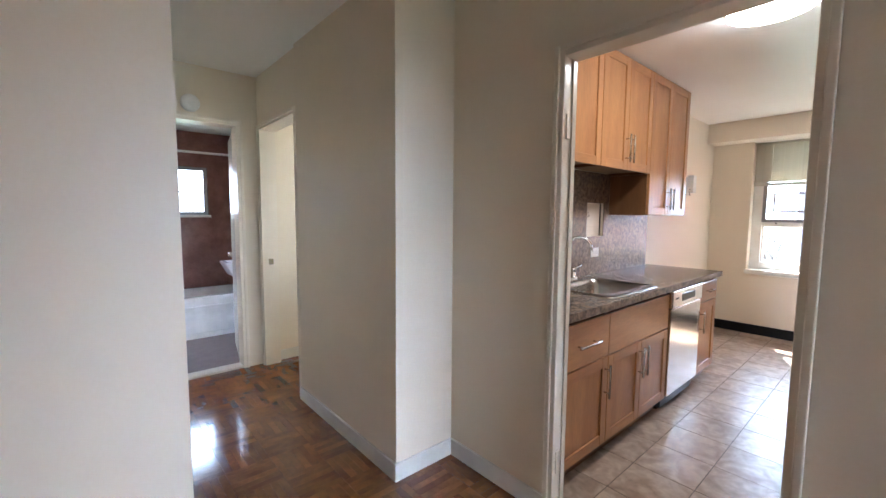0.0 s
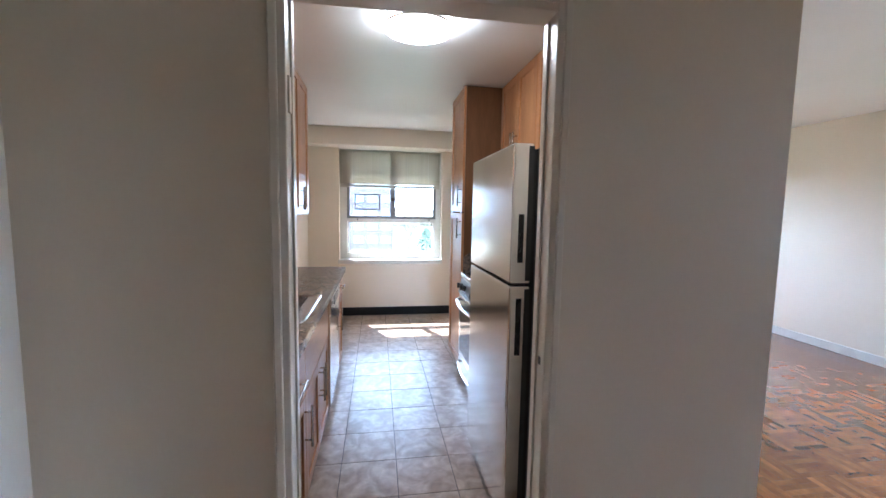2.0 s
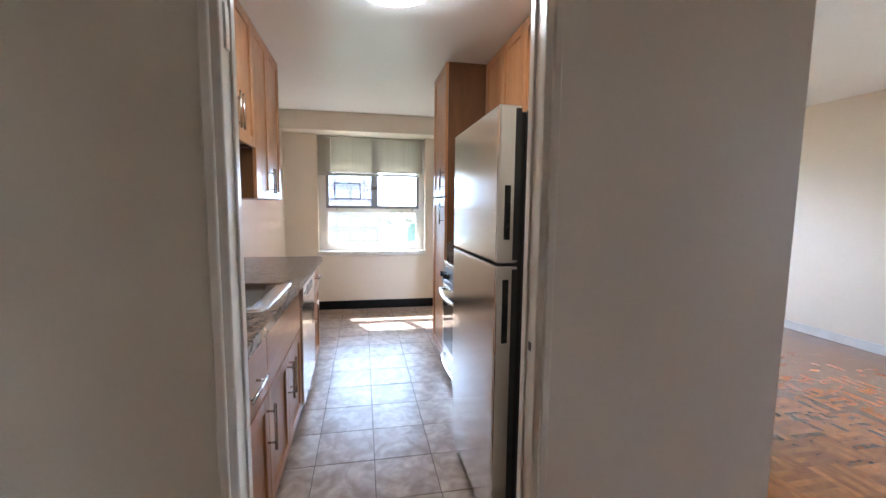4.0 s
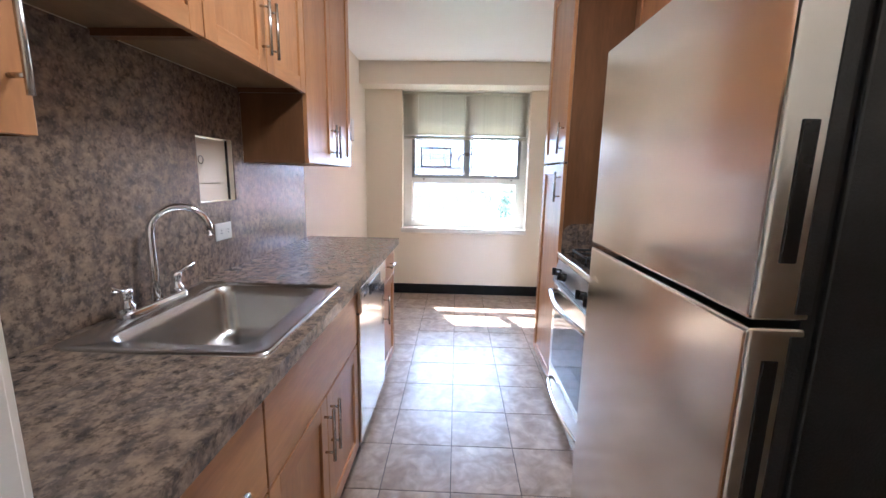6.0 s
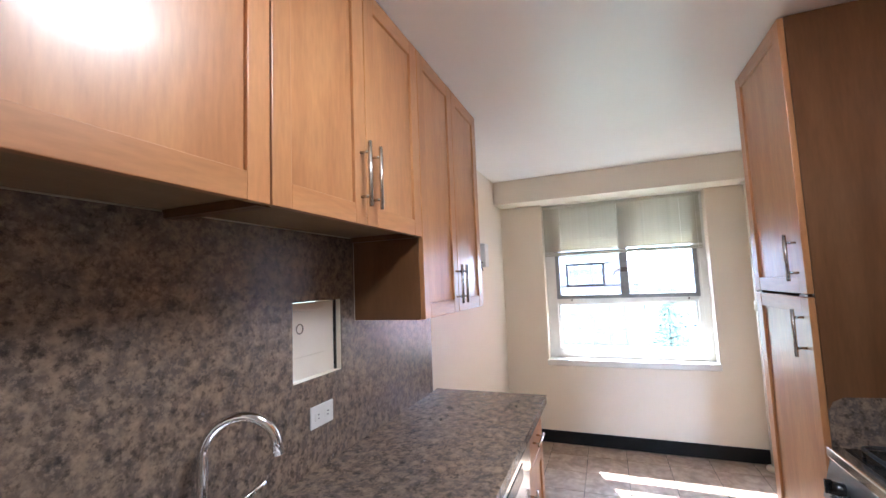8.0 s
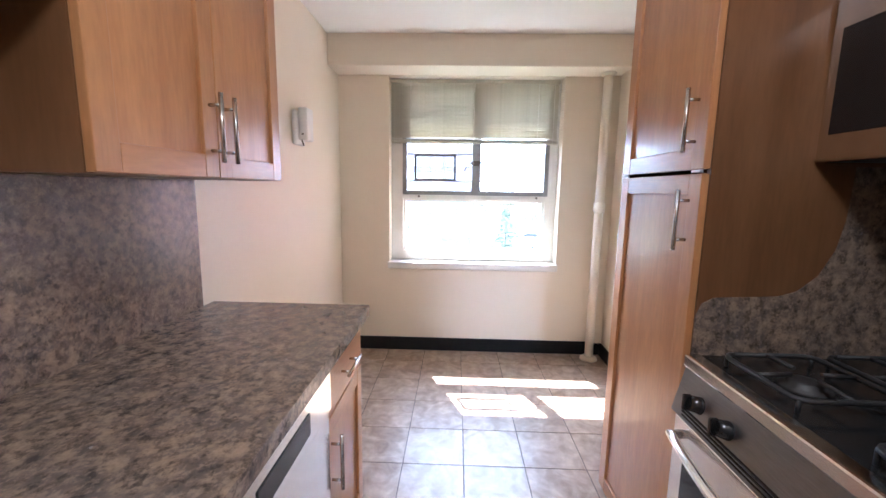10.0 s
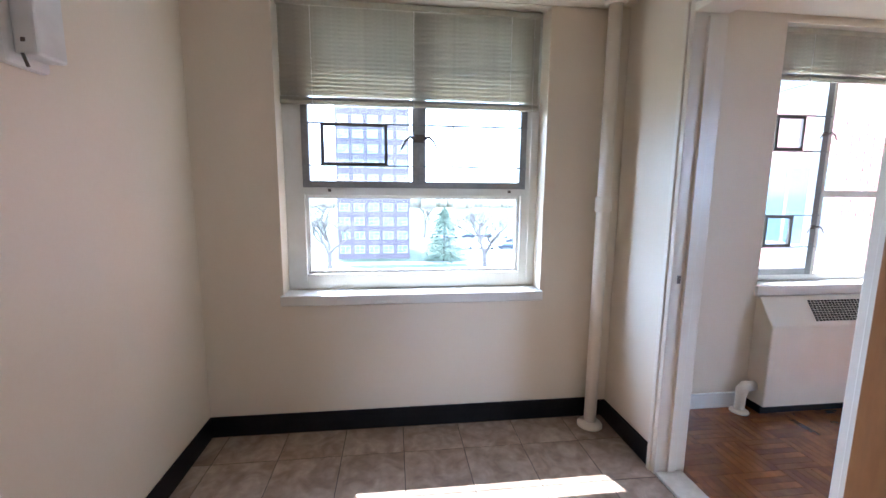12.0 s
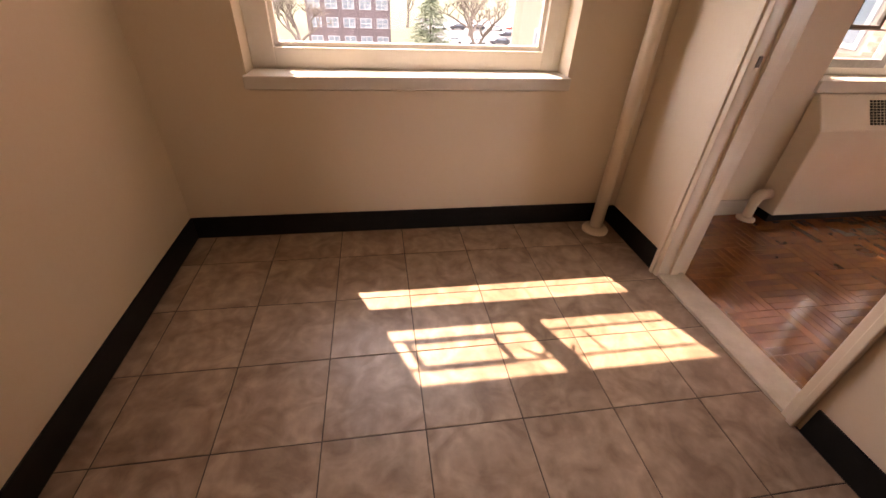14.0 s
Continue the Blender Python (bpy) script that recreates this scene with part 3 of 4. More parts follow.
sk = thing("sink", (2.71, 1.62, 0.72), "brushed steel drop-in kitchen sink with one bowl", "sink")
bm = loft(bmesh.new(), [
    rrect(2.382, 3.002, 1.355, 1.888, 0.03, 0.9155), rrect(2.384, 3, 1.357, 1.886, 0.03, 0.9215), rrect(2.392, 2.992, 1.365, 1.878, 0.03, 0.9235),
    rrect(2.405, 2.979, 1.378, 1.865, 0.03, 0.919), rrect(2.435, 2.972, 1.426, 1.807, 0.055, 0.919), rrect(2.44, 2.967, 1.431, 1.802, 0.055, 0.914),
    rrect(2.448, 2.959, 1.439, 1.794, 0.055, 0.88), rrect(2.46, 2.947, 1.451, 1.782, 0.055, 0.765), rrect(2.472, 2.935, 1.463, 1.77, 0.06, 0.742), rrect(2.5, 2.907, 1.491, 1.742, 0.06, 0.732),
    rrect(2.72, 2.84, 1.60, 1.72, 0.0595, 0.729)])
part("basin", bm, SINK, sk)
dr = part("drain", lathe(bmesh.new(), 2.78, 1.66, [(0.02, 0.726), (0.030, 0.728), (0.034, 0.7335), (0.044, 0.7345), (0.046, 0.7305)], 20), CHROME, sk, "steel strainer drain")
part("strainer", lathe(bmesh.new(), 2.78, 1.66, [(0.026, 0.7335), (0.026, 0.7355), (0.006, 0.737)], 16), BLACK, dr)

tp = thing("kitchen_tap", (2.67, 1.835, 0.919), "chrome gooseneck kitchen tap with two lever handles", "tap")
bm = loft(bmesh.new(), [rrect(2.575, 2.845, 1.84, 1.89, 0.024, 0.9195), rrect(2.575, 2.845, 1.84, 1.89, 0.024, 0.933), rrect(2.581, 2.839, 1.846, 1.884, 0.019, 0.941)])
part("base_bar", bm, CHROME, tp)
SX, SYY = 2.722, 1.868
pts = [(SX, SYY, 0.935), (SX, SYY, 1.0), (SX, SYY, 1.148)]
R = 0.08
for k in range(1, 15):
    a = radians(180 - 165 * k / 14)
    pts.append((SX + (R + R * math.cos(a)) * 0.55, SYY - (R + R * math.cos(a)) * 0.84, 1.148 + R * math.sin(a)))
pts.append((pts[-1][0] + 0.004, pts[-1][1] - 0.004, pts[-1][2] - 0.035))
part("spout", tube(bmesh.new(), pts, [0.017, 0.0125] + [0.0115] * (len(pts) - 3) + [0.013], 14), CHROME, tp)
for x, s in ((2.605, -1), (2.815, 1)):
    h = part("handle", lathe(bmesh.new(), x, 1.866, [(0.021, 0.94), (0.02, 0.955), (0.014, 0.962), (0.015, 0.985), (0.019, 0.992), (0.016, 1.004), (0.006, 1.008)], 18), CHROME, tp)
    part("lever", tube(bmesh.new(), [(x, 1.866, 0.998), (x + s * 0.025, 1.86, 1.004), (x + s * 0.07, 1.85, 1.022)], [0.007, 0.006, 0.0075], 10), CHROME, h)

# ---- dishwasher ----
dw = thing("dishwasher", (3.55, 1.6, 0), "white-steel dishwasher with a dark control strip", "dishwasher")
part("body", box(3.187, 3.793, 1.375, 1.92, 0.02, 0.868), DARK, dw)
part("door", box(3.189, 3.791, 1.334, 1.374, 0.115, 0.735, bev=0.004), STEEL, dw, "pale steel door panel")
cp = part("control_panel", box(3.189, 3.791, 1.326, 1.374, 0.74, 0.862, bev=0.006), STEEL, dw)
part("pocket_handle", box(3.36, 3.62, 1.3235, 1.327, 0.775, 0.83, bev=0.003), BLACK, cp, "dark recessed pocket handle")
part("latch_light", box(3.24, 3.3, 1.3245, 1.327, 0.80, 0.812), BLACK, cp)
part("toe_panel", box(3.19, 3.79, 1.40, 1.42, 0.0, 0.112), BLACK, dw)
# Solid black strip drawn as the shadow gap left of the door.
part("side_gap_shade", box(3.181, 3.187, 1.352, 1.40, 0.1, 0.868), BLACK, dw)

# ---- refrigerator ----
fr = thing("refrigerator", (2.46, 0.1, 0), "steel top-freezer refrigerator with dark grey sides", "refrigerator")
part("body", box(2.105, 2.815, -0.23, 0.382, 0.03, 1.695, bev=0.004), DARK, fr)
part("plinth", box(2.115, 2.805, 0.30, 0.402, 0.0, 0.07), BLACK, fr)
part("gasket", box(2.115, 2.805, 0.380, 0.402, 0.075, 1.69), RUBBER, fr)
for z0, z1, h0, h1 in ((1.137, 1.712, 1.225, 1.425), (0.06, 1.126, 0.83, 1.075)):
    d = part("freezer_door" if z0 > 1 else "fridge_door", box(2.102, 2.818, 0.40, 0.488, z0, z1, bev=0.008, seg=3), STEEL, fr)
    part("grip_recess", box(2.0995, 2.104, 0.436, 0.460, h0, h1, bev=0.002), BLACK, d, "black vertical grip recess")
    part("edge_trim", box(2.1005, 2.1035, 0.402, 0.424, z0 + 0.012, z1 - 0.012), DARK, d)
part("hinge_cover", box(2.72, 2.80, 0.33, 0.44, 1.7125, 1.73, bev=0.004), DARK, fr)

# ---- gas range ----
st = thing("gas_range", (3.45, 0.06, 0), "steel gas range with black cooktop and knobs", "stove")
SX0, SX1, SF = 3.075, 3.831, 0.335
part("body", box(SX0, SX1, -0.235, 0.285, 0.03, 0.895), BLACK, st)
part("cooktop", box(SX0, SX1, -0.235, 0.30, 0.896, 0.918, bev=0.004), BLACK, st)
part("front_rail", box(SX0, SX1, 0.292, 0.335, 0.885, 0.922, bev=0.006), STEEL, st, "steel front rail")
bm = prism(bmesh.new(), [(0.285, 0.755), (0.355, 0.755), (0.345, 0.80), (0.325, 0.884), (0.285, 0.884)], "x", SX0, SX1)
pn = part("control_panel", bm, mat("dark_satin_steel", (0.24, 0.235, 0.23), 0.3, 1.0, scale=4, bscale=140, stretch=(0.2, 4, 4)), st, "dark satin steel knob panel")
for z in (0.765, 0.775, 0.785):
    part("vent_slot", box(SX0 + 0.05, SX1 - 0.05, 0.3485, 0.3555, z, z + 0.003), BLACK, pn)
for x in (3.17, 3.28, 3.62, 3.73):
    bm = tube(bmesh.new(), [(x, 0.335, 0.818), (x, 0.345, 0.821), (x, 0.372, 0.828)], [0.024, 0.022, 0.019], 18)
    bx(bm, x - 0.005, x + 0.005, 0.365, 0.385, 0.808, 0.85, bev=0.002)
    part("knob", bm, BLACK, pn)
od = part("oven_door", box(SX0 + 0.003, SX1 - 0.003, 0.288, 0.345, 0.225, 0.748, bev=0.006), STEEL, st)
part("oven_glass", box(SX0 + 0.065, SX1 - 0.065, 0.3435, 0.3475, 0.275, 0.645, bev=0.001), mat("dark_oven_glass", (0.03, 0.03, 0.032), 0.05), od)
pts = [(SX0 + 0.04, 0.345, 0.70)] + [(SX0 + 0.04 + (SX1 - SX0 - 0.08) * k / 12, 0.372 + 0.035 * math.sin(math.pi * k / 12), 0.70) for k in range(13)] + [(SX1 - 0.04, 0.345, 0.70)]
part("door_handle", tube(bmesh.new(), pts, 0.013, 12), STEEL, od)
dwr = part("drawer", box(SX0 + 0.003, SX1 - 0.003, 0.288, 0.342, 0.06, 0.218, bev=0.006), STEEL, st)
pts = [(SX0 + 0.06, 0.342, 0.175)] + [(SX0 + 0.06 + (SX1 - SX0 - 0.12) * k / 12, 0.360 + 0.028 * math.sin(math.pi * k / 12), 0.175) for k in range(13)] + [(SX1 - 0.06, 0.342, 0.175)]
part("drawer_handle", tube(bmesh.new(), pts, 0.011, 12), STEEL, dwr)
for cx in (3.26, 3.645):
    for cy in (-0.10, 0.16):
        b = part("burner", lathe(bmesh.new(), cx, cy, [(0.055, 0.918), (0.05, 0.926), (0.036, 0.928), (0.036, 0.936), (0.02, 0.938)], 20), IRON, st)
        bm = bmesh.new()
        for q in (rrect(cx - 0.12, cx + 0.12, cy - 0.115, cy + 0.115, 0.03, 0.948, 4),):
            tube(bm, q + [q[0]], 0.006, 6)
        for k in range(4):
            a = radians(90 * k)
            tube(bm, [(cx + 0.118 * math.cos(a), cy + 0.113 * math.sin(a), 0.948), (cx + 0.035 * math.cos(a), cy + 0.035 * math.sin(a), 0.952)], 0.0055, 6)
        for sx in (-0.112, 0.112):
            for sy in (-0.107, 0.107):
                tube(bm, [(cx + sx, cy + sy, 0.9175), (cx + sx, cy + sy, 0.948)], 0.005, 6)
        part("grate", bm, IRON, st, "cast iron pan grate")
part("foot", box(SX0 + 0.05, SX1 - 0.05, 0.20, 0.26, 0, 0.03), BLACK, st)

# laminate guards by the range
bm = prism(bmesh.new(), [(SY, 0.916), (0.315, 0.916), (0.315, 1.03), (0.30, 1.065), (0.27, 1.082), (0.10, 1.09), (0.05, 1.105), (0.0, 1.15), (-0.035, 1.22), (-0.05, 1.30), (-0.055, 1.44), (SY, 1.44)], "x", 3.8318, 3.8345)
structure("side_splash", bm, LAM, "curved laminate splash guard on the pantry side", "splash guard")
structure("range_backsplash", box(2.83, 3.8315, SY, SY + 0.005, 0.92, 1.44), LAM, "granite-look laminate sheet behind the range", "backsplash")

# ---- microwave ----
mw = thing("microwave", (3.45, -0.1, 1.445), "steel over-the-range microwave with black glass door", "microwave")
part("body", box(3.077, 3.831, SY + 0.003, 0.03, 1.45, 1.838, bev=0.003), DARK, mw)
md = part("door", box(3.077, 3.831, 0.03, 0.058, 1.45, 1.838, bev=0.006), STEEL, mw)
part("door_glass", box(3.27, 3.80, 0.057, 0.0605, 1.515, 1.765, bev=0.001), BLACK, md)
part("keypad", box(3.10, 3.25, 0.057, 0.0605, 1.515, 1.765, bev=0.001), BLACK, md)
part("door_handle", tube(bmesh.new(), [(3.262, 0.058, 1.51), (3.262, 0.09, 1.53), (3.262, 0.09, 1.75), (3.262, 0.058, 1.77)], 0.008, 8), STEEL, md)
part("badge", box(3.44, 3.47, 0.0575, 0.060, 1.79, 1.815, bev=0.002), NICKEL, md)

# ---- ceiling lamp ----
cl = thing("ceiling_lamp", (2.755, 0.815, KCEIL - 0.09), "lit round flush ceiling lamp with metal bands", "ceiling lamp")
LZ = KCEIL
part("diffuser", lathe(bmesh.new(), 2.755, 0.815, [(0.02, LZ - 0.088), (0.12, LZ - 0.084), (0.172, LZ - 0.07), (0.18, LZ - 0.05), (0.18, LZ - 0.012)], 40), LAMPG, cl, "glowing white glass drum")
for z in (LZ - 0.062, LZ - 0.022):
    part("band", lathe(bmesh.new(), 2.755, 0.815, [(0.184, z - 0.006), (0.19, z - 0.004), (0.19, z + 0.004), (0.184, z + 0.006), (0.184, z - 0.006)], 40, caps=False), NICKEL, cl, "brushed nickel band")
part("base_plate", lathe(bmesh.new(), 2.755, 0.815, [(0.17, LZ - 0.012), (0.17, LZ)], 40), NICKEL, cl)

# ---- chime, pipes, detector ----
ch = thing("door_chime", (5.14, WY, 1.6), "white plastic wall door chime box", "door chime")
part("mount", box(5.075, 5.215, WY - 0.03, WY, 1.605, 1.80, bev=0.012), PLATE, ch)
part("housing", box(5.10, 5.20, WY - 0.085, WY - 0.03, 1.63, 1.815, bev=0.008), PLATE, ch)
part("button", box(5.0985, 5.102, WY - 0.06, WY - 0.05, 1.66, 1.67), BRONZE, ch)
part("switch_toggle", tube(bmesh.new(), [(5.10, WY - 0.05, 1.632), (5.10, WY - 0.06, 1.60)], 0.004, 6), BRONZE, ch)
rp = thing("riser_pipe", (5.925, -0.125, 0), "cream painted steam riser pipe with a floor collar", "pipe")
part("pipe", lathe(bmesh.new(), 5.925, -0.125, [(0.033, 0.0), (0.033, 1.24), (0.033, 2.232)], 20), TRIM, rp)
part("collar", lathe(bmesh.new(), 5.925, -0.125, [(0.068, 0.0), (0.068, 0.012), (0.06, 0.022), (0.036, 0.03)], 20), TRIM, rp)
part("coupling", lathe(bmesh.new(), 5.925, -0.125, [(0.034, 1.20), (0.042, 1.205), (0.042, 1.275), (0.034, 1.28)], 20), TRIM, rp)
part("ceiling_collar", lathe(bmesh.new(), 5.925, -0.125, [(0.04, 2.21), (0.055, 2.222), (0.055, 2.232)], 20), TRIM, rp)
structure("pipe_boxing", box(5.985, EX, -0.245, -0.165, 0.112, 2.232, bev=0.008), PAINT, "cream boxed corner behind the riser pipe", "trim")
sd = thing("smoke_detector", (0.856, 4.12, 2.177), "round white smoke detector above the bathroom door", "smoke detector")
bm = tube(bmesh.new(), [(0.856, 4.12, 2.245), (0.856, 4.10, 2.245), (0.856, 4.085, 2.245), (0.856, 4.08, 2.245)], [0.068, 0.068, 0.058, 0.03], 24)
part("housing", bm, PLATE, sd)

# ---- bathroom fittings ----
tub = thing("bathtub", (0.9, 5.7, 0), "white enamel built-in bathtub", "bathtub")
bm = loft(bmesh.new(), [rrect(0.12, 1.62, 5.33, 6.05, 0.01, 0.0), rrect(0.12, 1.62, 5.33, 6.05, 0.01, 0.44), rrect(0.125, 1.615, 5.335, 6.045, 0.01, 0.455), rrect(0.20, 1.54, 5.42, 5.98, 0.12, 0.455), rrect(0.23, 1.50, 5.45, 5.95, 0.14, 0.40), rrect(0.33, 1.40, 5.52, 5.88, 0.14, 0.12)])
part("tub", bm, TUBW, tub)
part("apron_panel", box(0.25, 1.50, 5.322, 5.332, 0.06, 0.36, bev=0.004), TUBW, tub)
bw = structure("bathroom_window", box(0.72, 0.76, 6.09, 6.13, 1.35, 1.93), ALU, "small metal-framed bathroom window", "window")
for a in ((1.30, 1.34, 1.35, 1.93), (0.76, 1.30, 1.35, 1.39), (0.76, 1.30, 1.89, 1.93), (0.76, 1.30, 1.62, 1.64)):
    part("frame_bar", box(a[0], a[1], 6.09, 6.13, a[2], a[3]), ALU, bw)
p = part("pane", box(0.76, 1.30, 6.105, 6.11, 1.39, 1.89), GLASS, bw)
p.visible_shadow = False
structure("bathroom_window_sill", box(0.70, 1.36, 6.02, 6.09, 1.32, 1.35, bev=0.004), MARBLE, "pale stone bathroom window sill", "sill")
part_rod = thing("shower_rod", (0.9, 5.36, 2.0), "white shower curtain rod", "rod")
part("rod", tube(bmesh.new(), [(0.12, 5.36, 2.02), (1.62, 5.36, 2.02)], 0.013, 10), PLATE, part_rod)
# Added mirror panel gives the window's reflection on the glossy tiles.
mc = thing("bathroom_glare_mirror", (1.61, 4.95, 1.3), "mirror panel added for the window's glare on the tiled wall", "mirror")
part("glass", box(1.600, 1.606, 4.99, 5.30, 1.25, 1.90), MIRROR, mc)
part("case", box(1.606, 1.62, 4.98, 5.31, 1.24, 1.91), NICKEL, mc)
ws = thing("washbasin", (1.42, 5.14, 0.7), "white wall-hung bathroom washbasin", "washbasin")
bm = loft(bmesh.new(), [rrect(1.34, 1.62, 4.97, 5.30, 0.04, 0.70), rrect(1.27, 1.62, 4.95, 5.31, 0.05, 0.83), rrect(1.27, 1.62, 4.95, 5.31, 0.05, 0.85), rrect(1.31, 1.57, 4.99, 5.27, 0.06, 0.85), rrect(1.36, 1.53, 5.04, 5.22, 0.06, 0.76)])
part("bowl", bm, TUBW, ws)
part("pedestal", lathe(bmesh.new(), 1.52, 5.13, [(0.08, 0.004), (0.06, 0.3), (0.08, 0.72)], 16), TUBW, ws)


# ---- windows ----
def bar(bm, y0, y1, z0, z1, x0, x1, bev=0.002):
    bx(bm, x0, x1, y0, y1, z0, z1, bev=bev)


def ring(name, y0, y1, z0, z1, w, x0, x1, m, parent, label=""):
    bm = bmesh.new()
    bar(bm, y0, y0 + w, z0, z1, x0, x1), bar(bm, y1 - w, y1, z0, z1, x0, x1)
    bar(bm, y0 + w, y1 - w, z0, z0 + w, x0, x1), bar(bm, y0 + w, y1 - w, z1 - w, z1, x0, x1)
    return part(name, bm, m, parent, label)


def pane(y0, y1, z0, z1, x, parent):
    p = part("pane", box(x, x + 0.004, y0, y1, z0, z1), GLASS, parent)
    p.visible_shadow = False


def latch(parent, x, y, z, s=1.0):
    bm = bmesh.new()
    bx(bm, x - 0.012, x, y - 0.03 * s, y + 0.03 * s, z - 0.02 * s, z + 0.022 * s, bev=0.005)
    for d in (-1, 1):
        tube(bm, [(x - 0.008, y + d * 0.028 * s, z), (x - 0.025, y + d * 0.05 * s, z + 0.008 * s), (x - 0.03, y + d * 0.075 * s, z - 0.015 * s), (x - 0.03, y + d * 0.098 * s, z - 0.062 * s)], [0.009 * s, 0.008 * s, 0.007 * s, 0.004 * s], 8)
    part("latch", bm, BRONZE, parent, "dark bronze twin latch handles")


w1 = structure("window_1", box(6.15, 6.22, 0.16, 0.25, 0.765, 2.23, bev=0.003), WHITE, "kitchen window with fixed lower pane and metal upper sashes", "window")
fbm = bmesh.new()
for a in ((1.432, 1.53, 0.765, 2.23), (0.25, 1.432, 0.765, 0.845), (0.25, 1.432, 1.275, 1.325)):
    bar(fbm, *a, 6.15, 6.22, 0.003)
part("window_frame", fbm, WHITE, w1)
ring("glazing_bead", 0.25, 1.432, 0.845, 1.275, 0.018, 6.175, 6.20, WHITE, w1)
pane(0.262, 1.42, 0.86, 1.262, 6.187, w1)
for y0, y1 in ((0.232, 0.825), (0.825, 1.435)):
    sash = ring("sash", y0, y1, 1.315, 2.22, 0.036, 6.135, 6.185, ALU, w1, "dark grey metal sash")
    pane(y0 + 0.034, y1 - 0.034, 1.36, 2.19, 6.165, sash)
    for z in (1.43, 1.645):
        part("guard_bar", box(6.128, 6.136, y0, y1, z - 0.004, z + 0.004), ALU, sash)
part("guard_bar", box(6.128, 6.136, 0.640, 0.646, 1.434, 1.641), ALU, w1)
vent = ring("vent_frame", 0.992, 1.337, 1.43, 1.648, 0.018, 6.12, 6.14, BRONZE, w1, "small brown-framed vent light")
part("vent_glass", box(6.130, 6.133, 1.010, 1.319, 1.448, 1.63), GLASS, vent).visible_shadow = False
latch(w1, 6.132, 0.825, 1.575)
for y in (0.32, 1.30):
    part("catch", box(6.138, 6.15, y - 0.008, y + 0.008, 1.292, 1.308, bev=0.002), BRONZE, w1)
structure("window_1_sill", box(6.003, 6.15, 0.15, 1.542, 0.708, 0.762, bev=0.006), WHITE, "thick white painted window sill", "sill")
structure("window_1_reveal", box(6.15, 6.33, 0.16, 1.53, 0.695, 0.764), MARBLE, "outer stone sill under the kitchen window", "sill")


def blind(y0, y1, top, bottom, x, label):
    ob = thing("venetian_blind", (x, (y0 + y1) / 2, bottom), label, "blind", "venetian blinds")
    part("headrail", box(x - 0.02, x + 0.02, y0, y1, top - 0.03, top, bev=0.003), SLAT, ob)
    n = round((top - bottom - 0.076) / 0.0195)
    dz = (top - bottom - 0.076) / n
    bm = bmesh.new()
    prof = [(0.0062, -0.0126), (0.0045, -0.0040), (-0.0002, 0.0052), (-0.0062, 0.0124)]
    a = [[bm.verts.new((px, yy, pz)) for px, pz in prof] for yy in (-(y1 - y0) / 2 + 0.004, (y1 - y0) / 2 - 0.004)]
    b = [[bm.verts.new((px, yy, pz - 0.0008)) for px, pz in prof] for yy in (-(y1 - y0) / 2 + 0.004, (y1 - y0) / 2 - 0.004)]
    for k in range(3):
        bm.faces.new((a[0][k], a[0][k + 1], a[1][k + 1], a[1][k])), bm.faces.new((b[0][k + 1], b[0][k], b[1][k], b[1][k + 1]))
    me = bpy.data.meshes.new("slat")
    bm.to_mesh(me), bm.free()
    me.materials.append(SLAT)
    for i in range(n):
        s = new("slat", me)
        s.parent = ob
        s.location = (0, random.uniform(-0.001, 0.001), top - 0.042 - i * dz - bottom)
    zb = top - 0.042 - n * dz
    for k in range(7):
        part("slat", box(x - 0.0125, x + 0.0125, y0 + 0.004, y1 - 0.004, zb - 0.0025 * k - 0.0012, zb - 0.0025 * k + 0.0002), SLAT, ob)
    part("bottom_rail", box(x - 0.014, x + 0.014, y0 + 0.003, y1 - 0.003, bottom, bottom + 0.018, bev=0.004), SLAT, ob)
    for f in (0.12, 0.5, 0.88):
        y = y0 + (y1 - y0) * f
        part("ladder_cord", tube(bmesh.new(), [(x - 0.014, y, top - 0.03), (x - 0.0145, y, bottom + 0.01)], 0.0014, 5), PLATE, ob)
        part("cord_plug", lathe(bmesh.new(), x - 0.016, y, [(0.005, bottom - 0.008), (0.006, bottom + 0.004), (0.003, bottom + 0.01)], 8), PLATE, ob)
    return ob


b1 = blind(0.185, 1.525, 2.222, 1.73, 6.108, "cream venetian blind half lowered over the kitchen window")
part("lift_cord", tube(bmesh.new(), [(6.09, 0.225, 2.19), (6.088, 0.222, 1.2), (6.088, 0.222, 0.80)], 0.0013, 5), PLATE, b1)

w2 = structure("window_2", box(6.15, 6.22, -1.205, -1.18, 0.765, 2.23, bev=0.003), WHITE, "wide living room window with a fixed middle and side casements", "window")
fbm = bmesh.new()
for a in ((-2.98, -2.925, 0.765, 2.23), (-2.925, -1.205, 0.765, 0.80), (-1.69, -1.65, 0.80, 2.23), (-2.415, -2.375, 0.80, 2.23)):
    bar(fbm, *a, 6.15, 6.22, 0.003)
part("window_frame", fbm, WHITE, w2)
part("middle_bar", box(6.155, 6.21, -2.375, -1.69, 1.285, 1.325, bev=0.002), WHITE, w2)
pane(-2.375, -1.69, 0.80, 1.285, 6.185, w2)
pane(-2.375, -1.69, 1.325, 2.2, 6.185, w2)
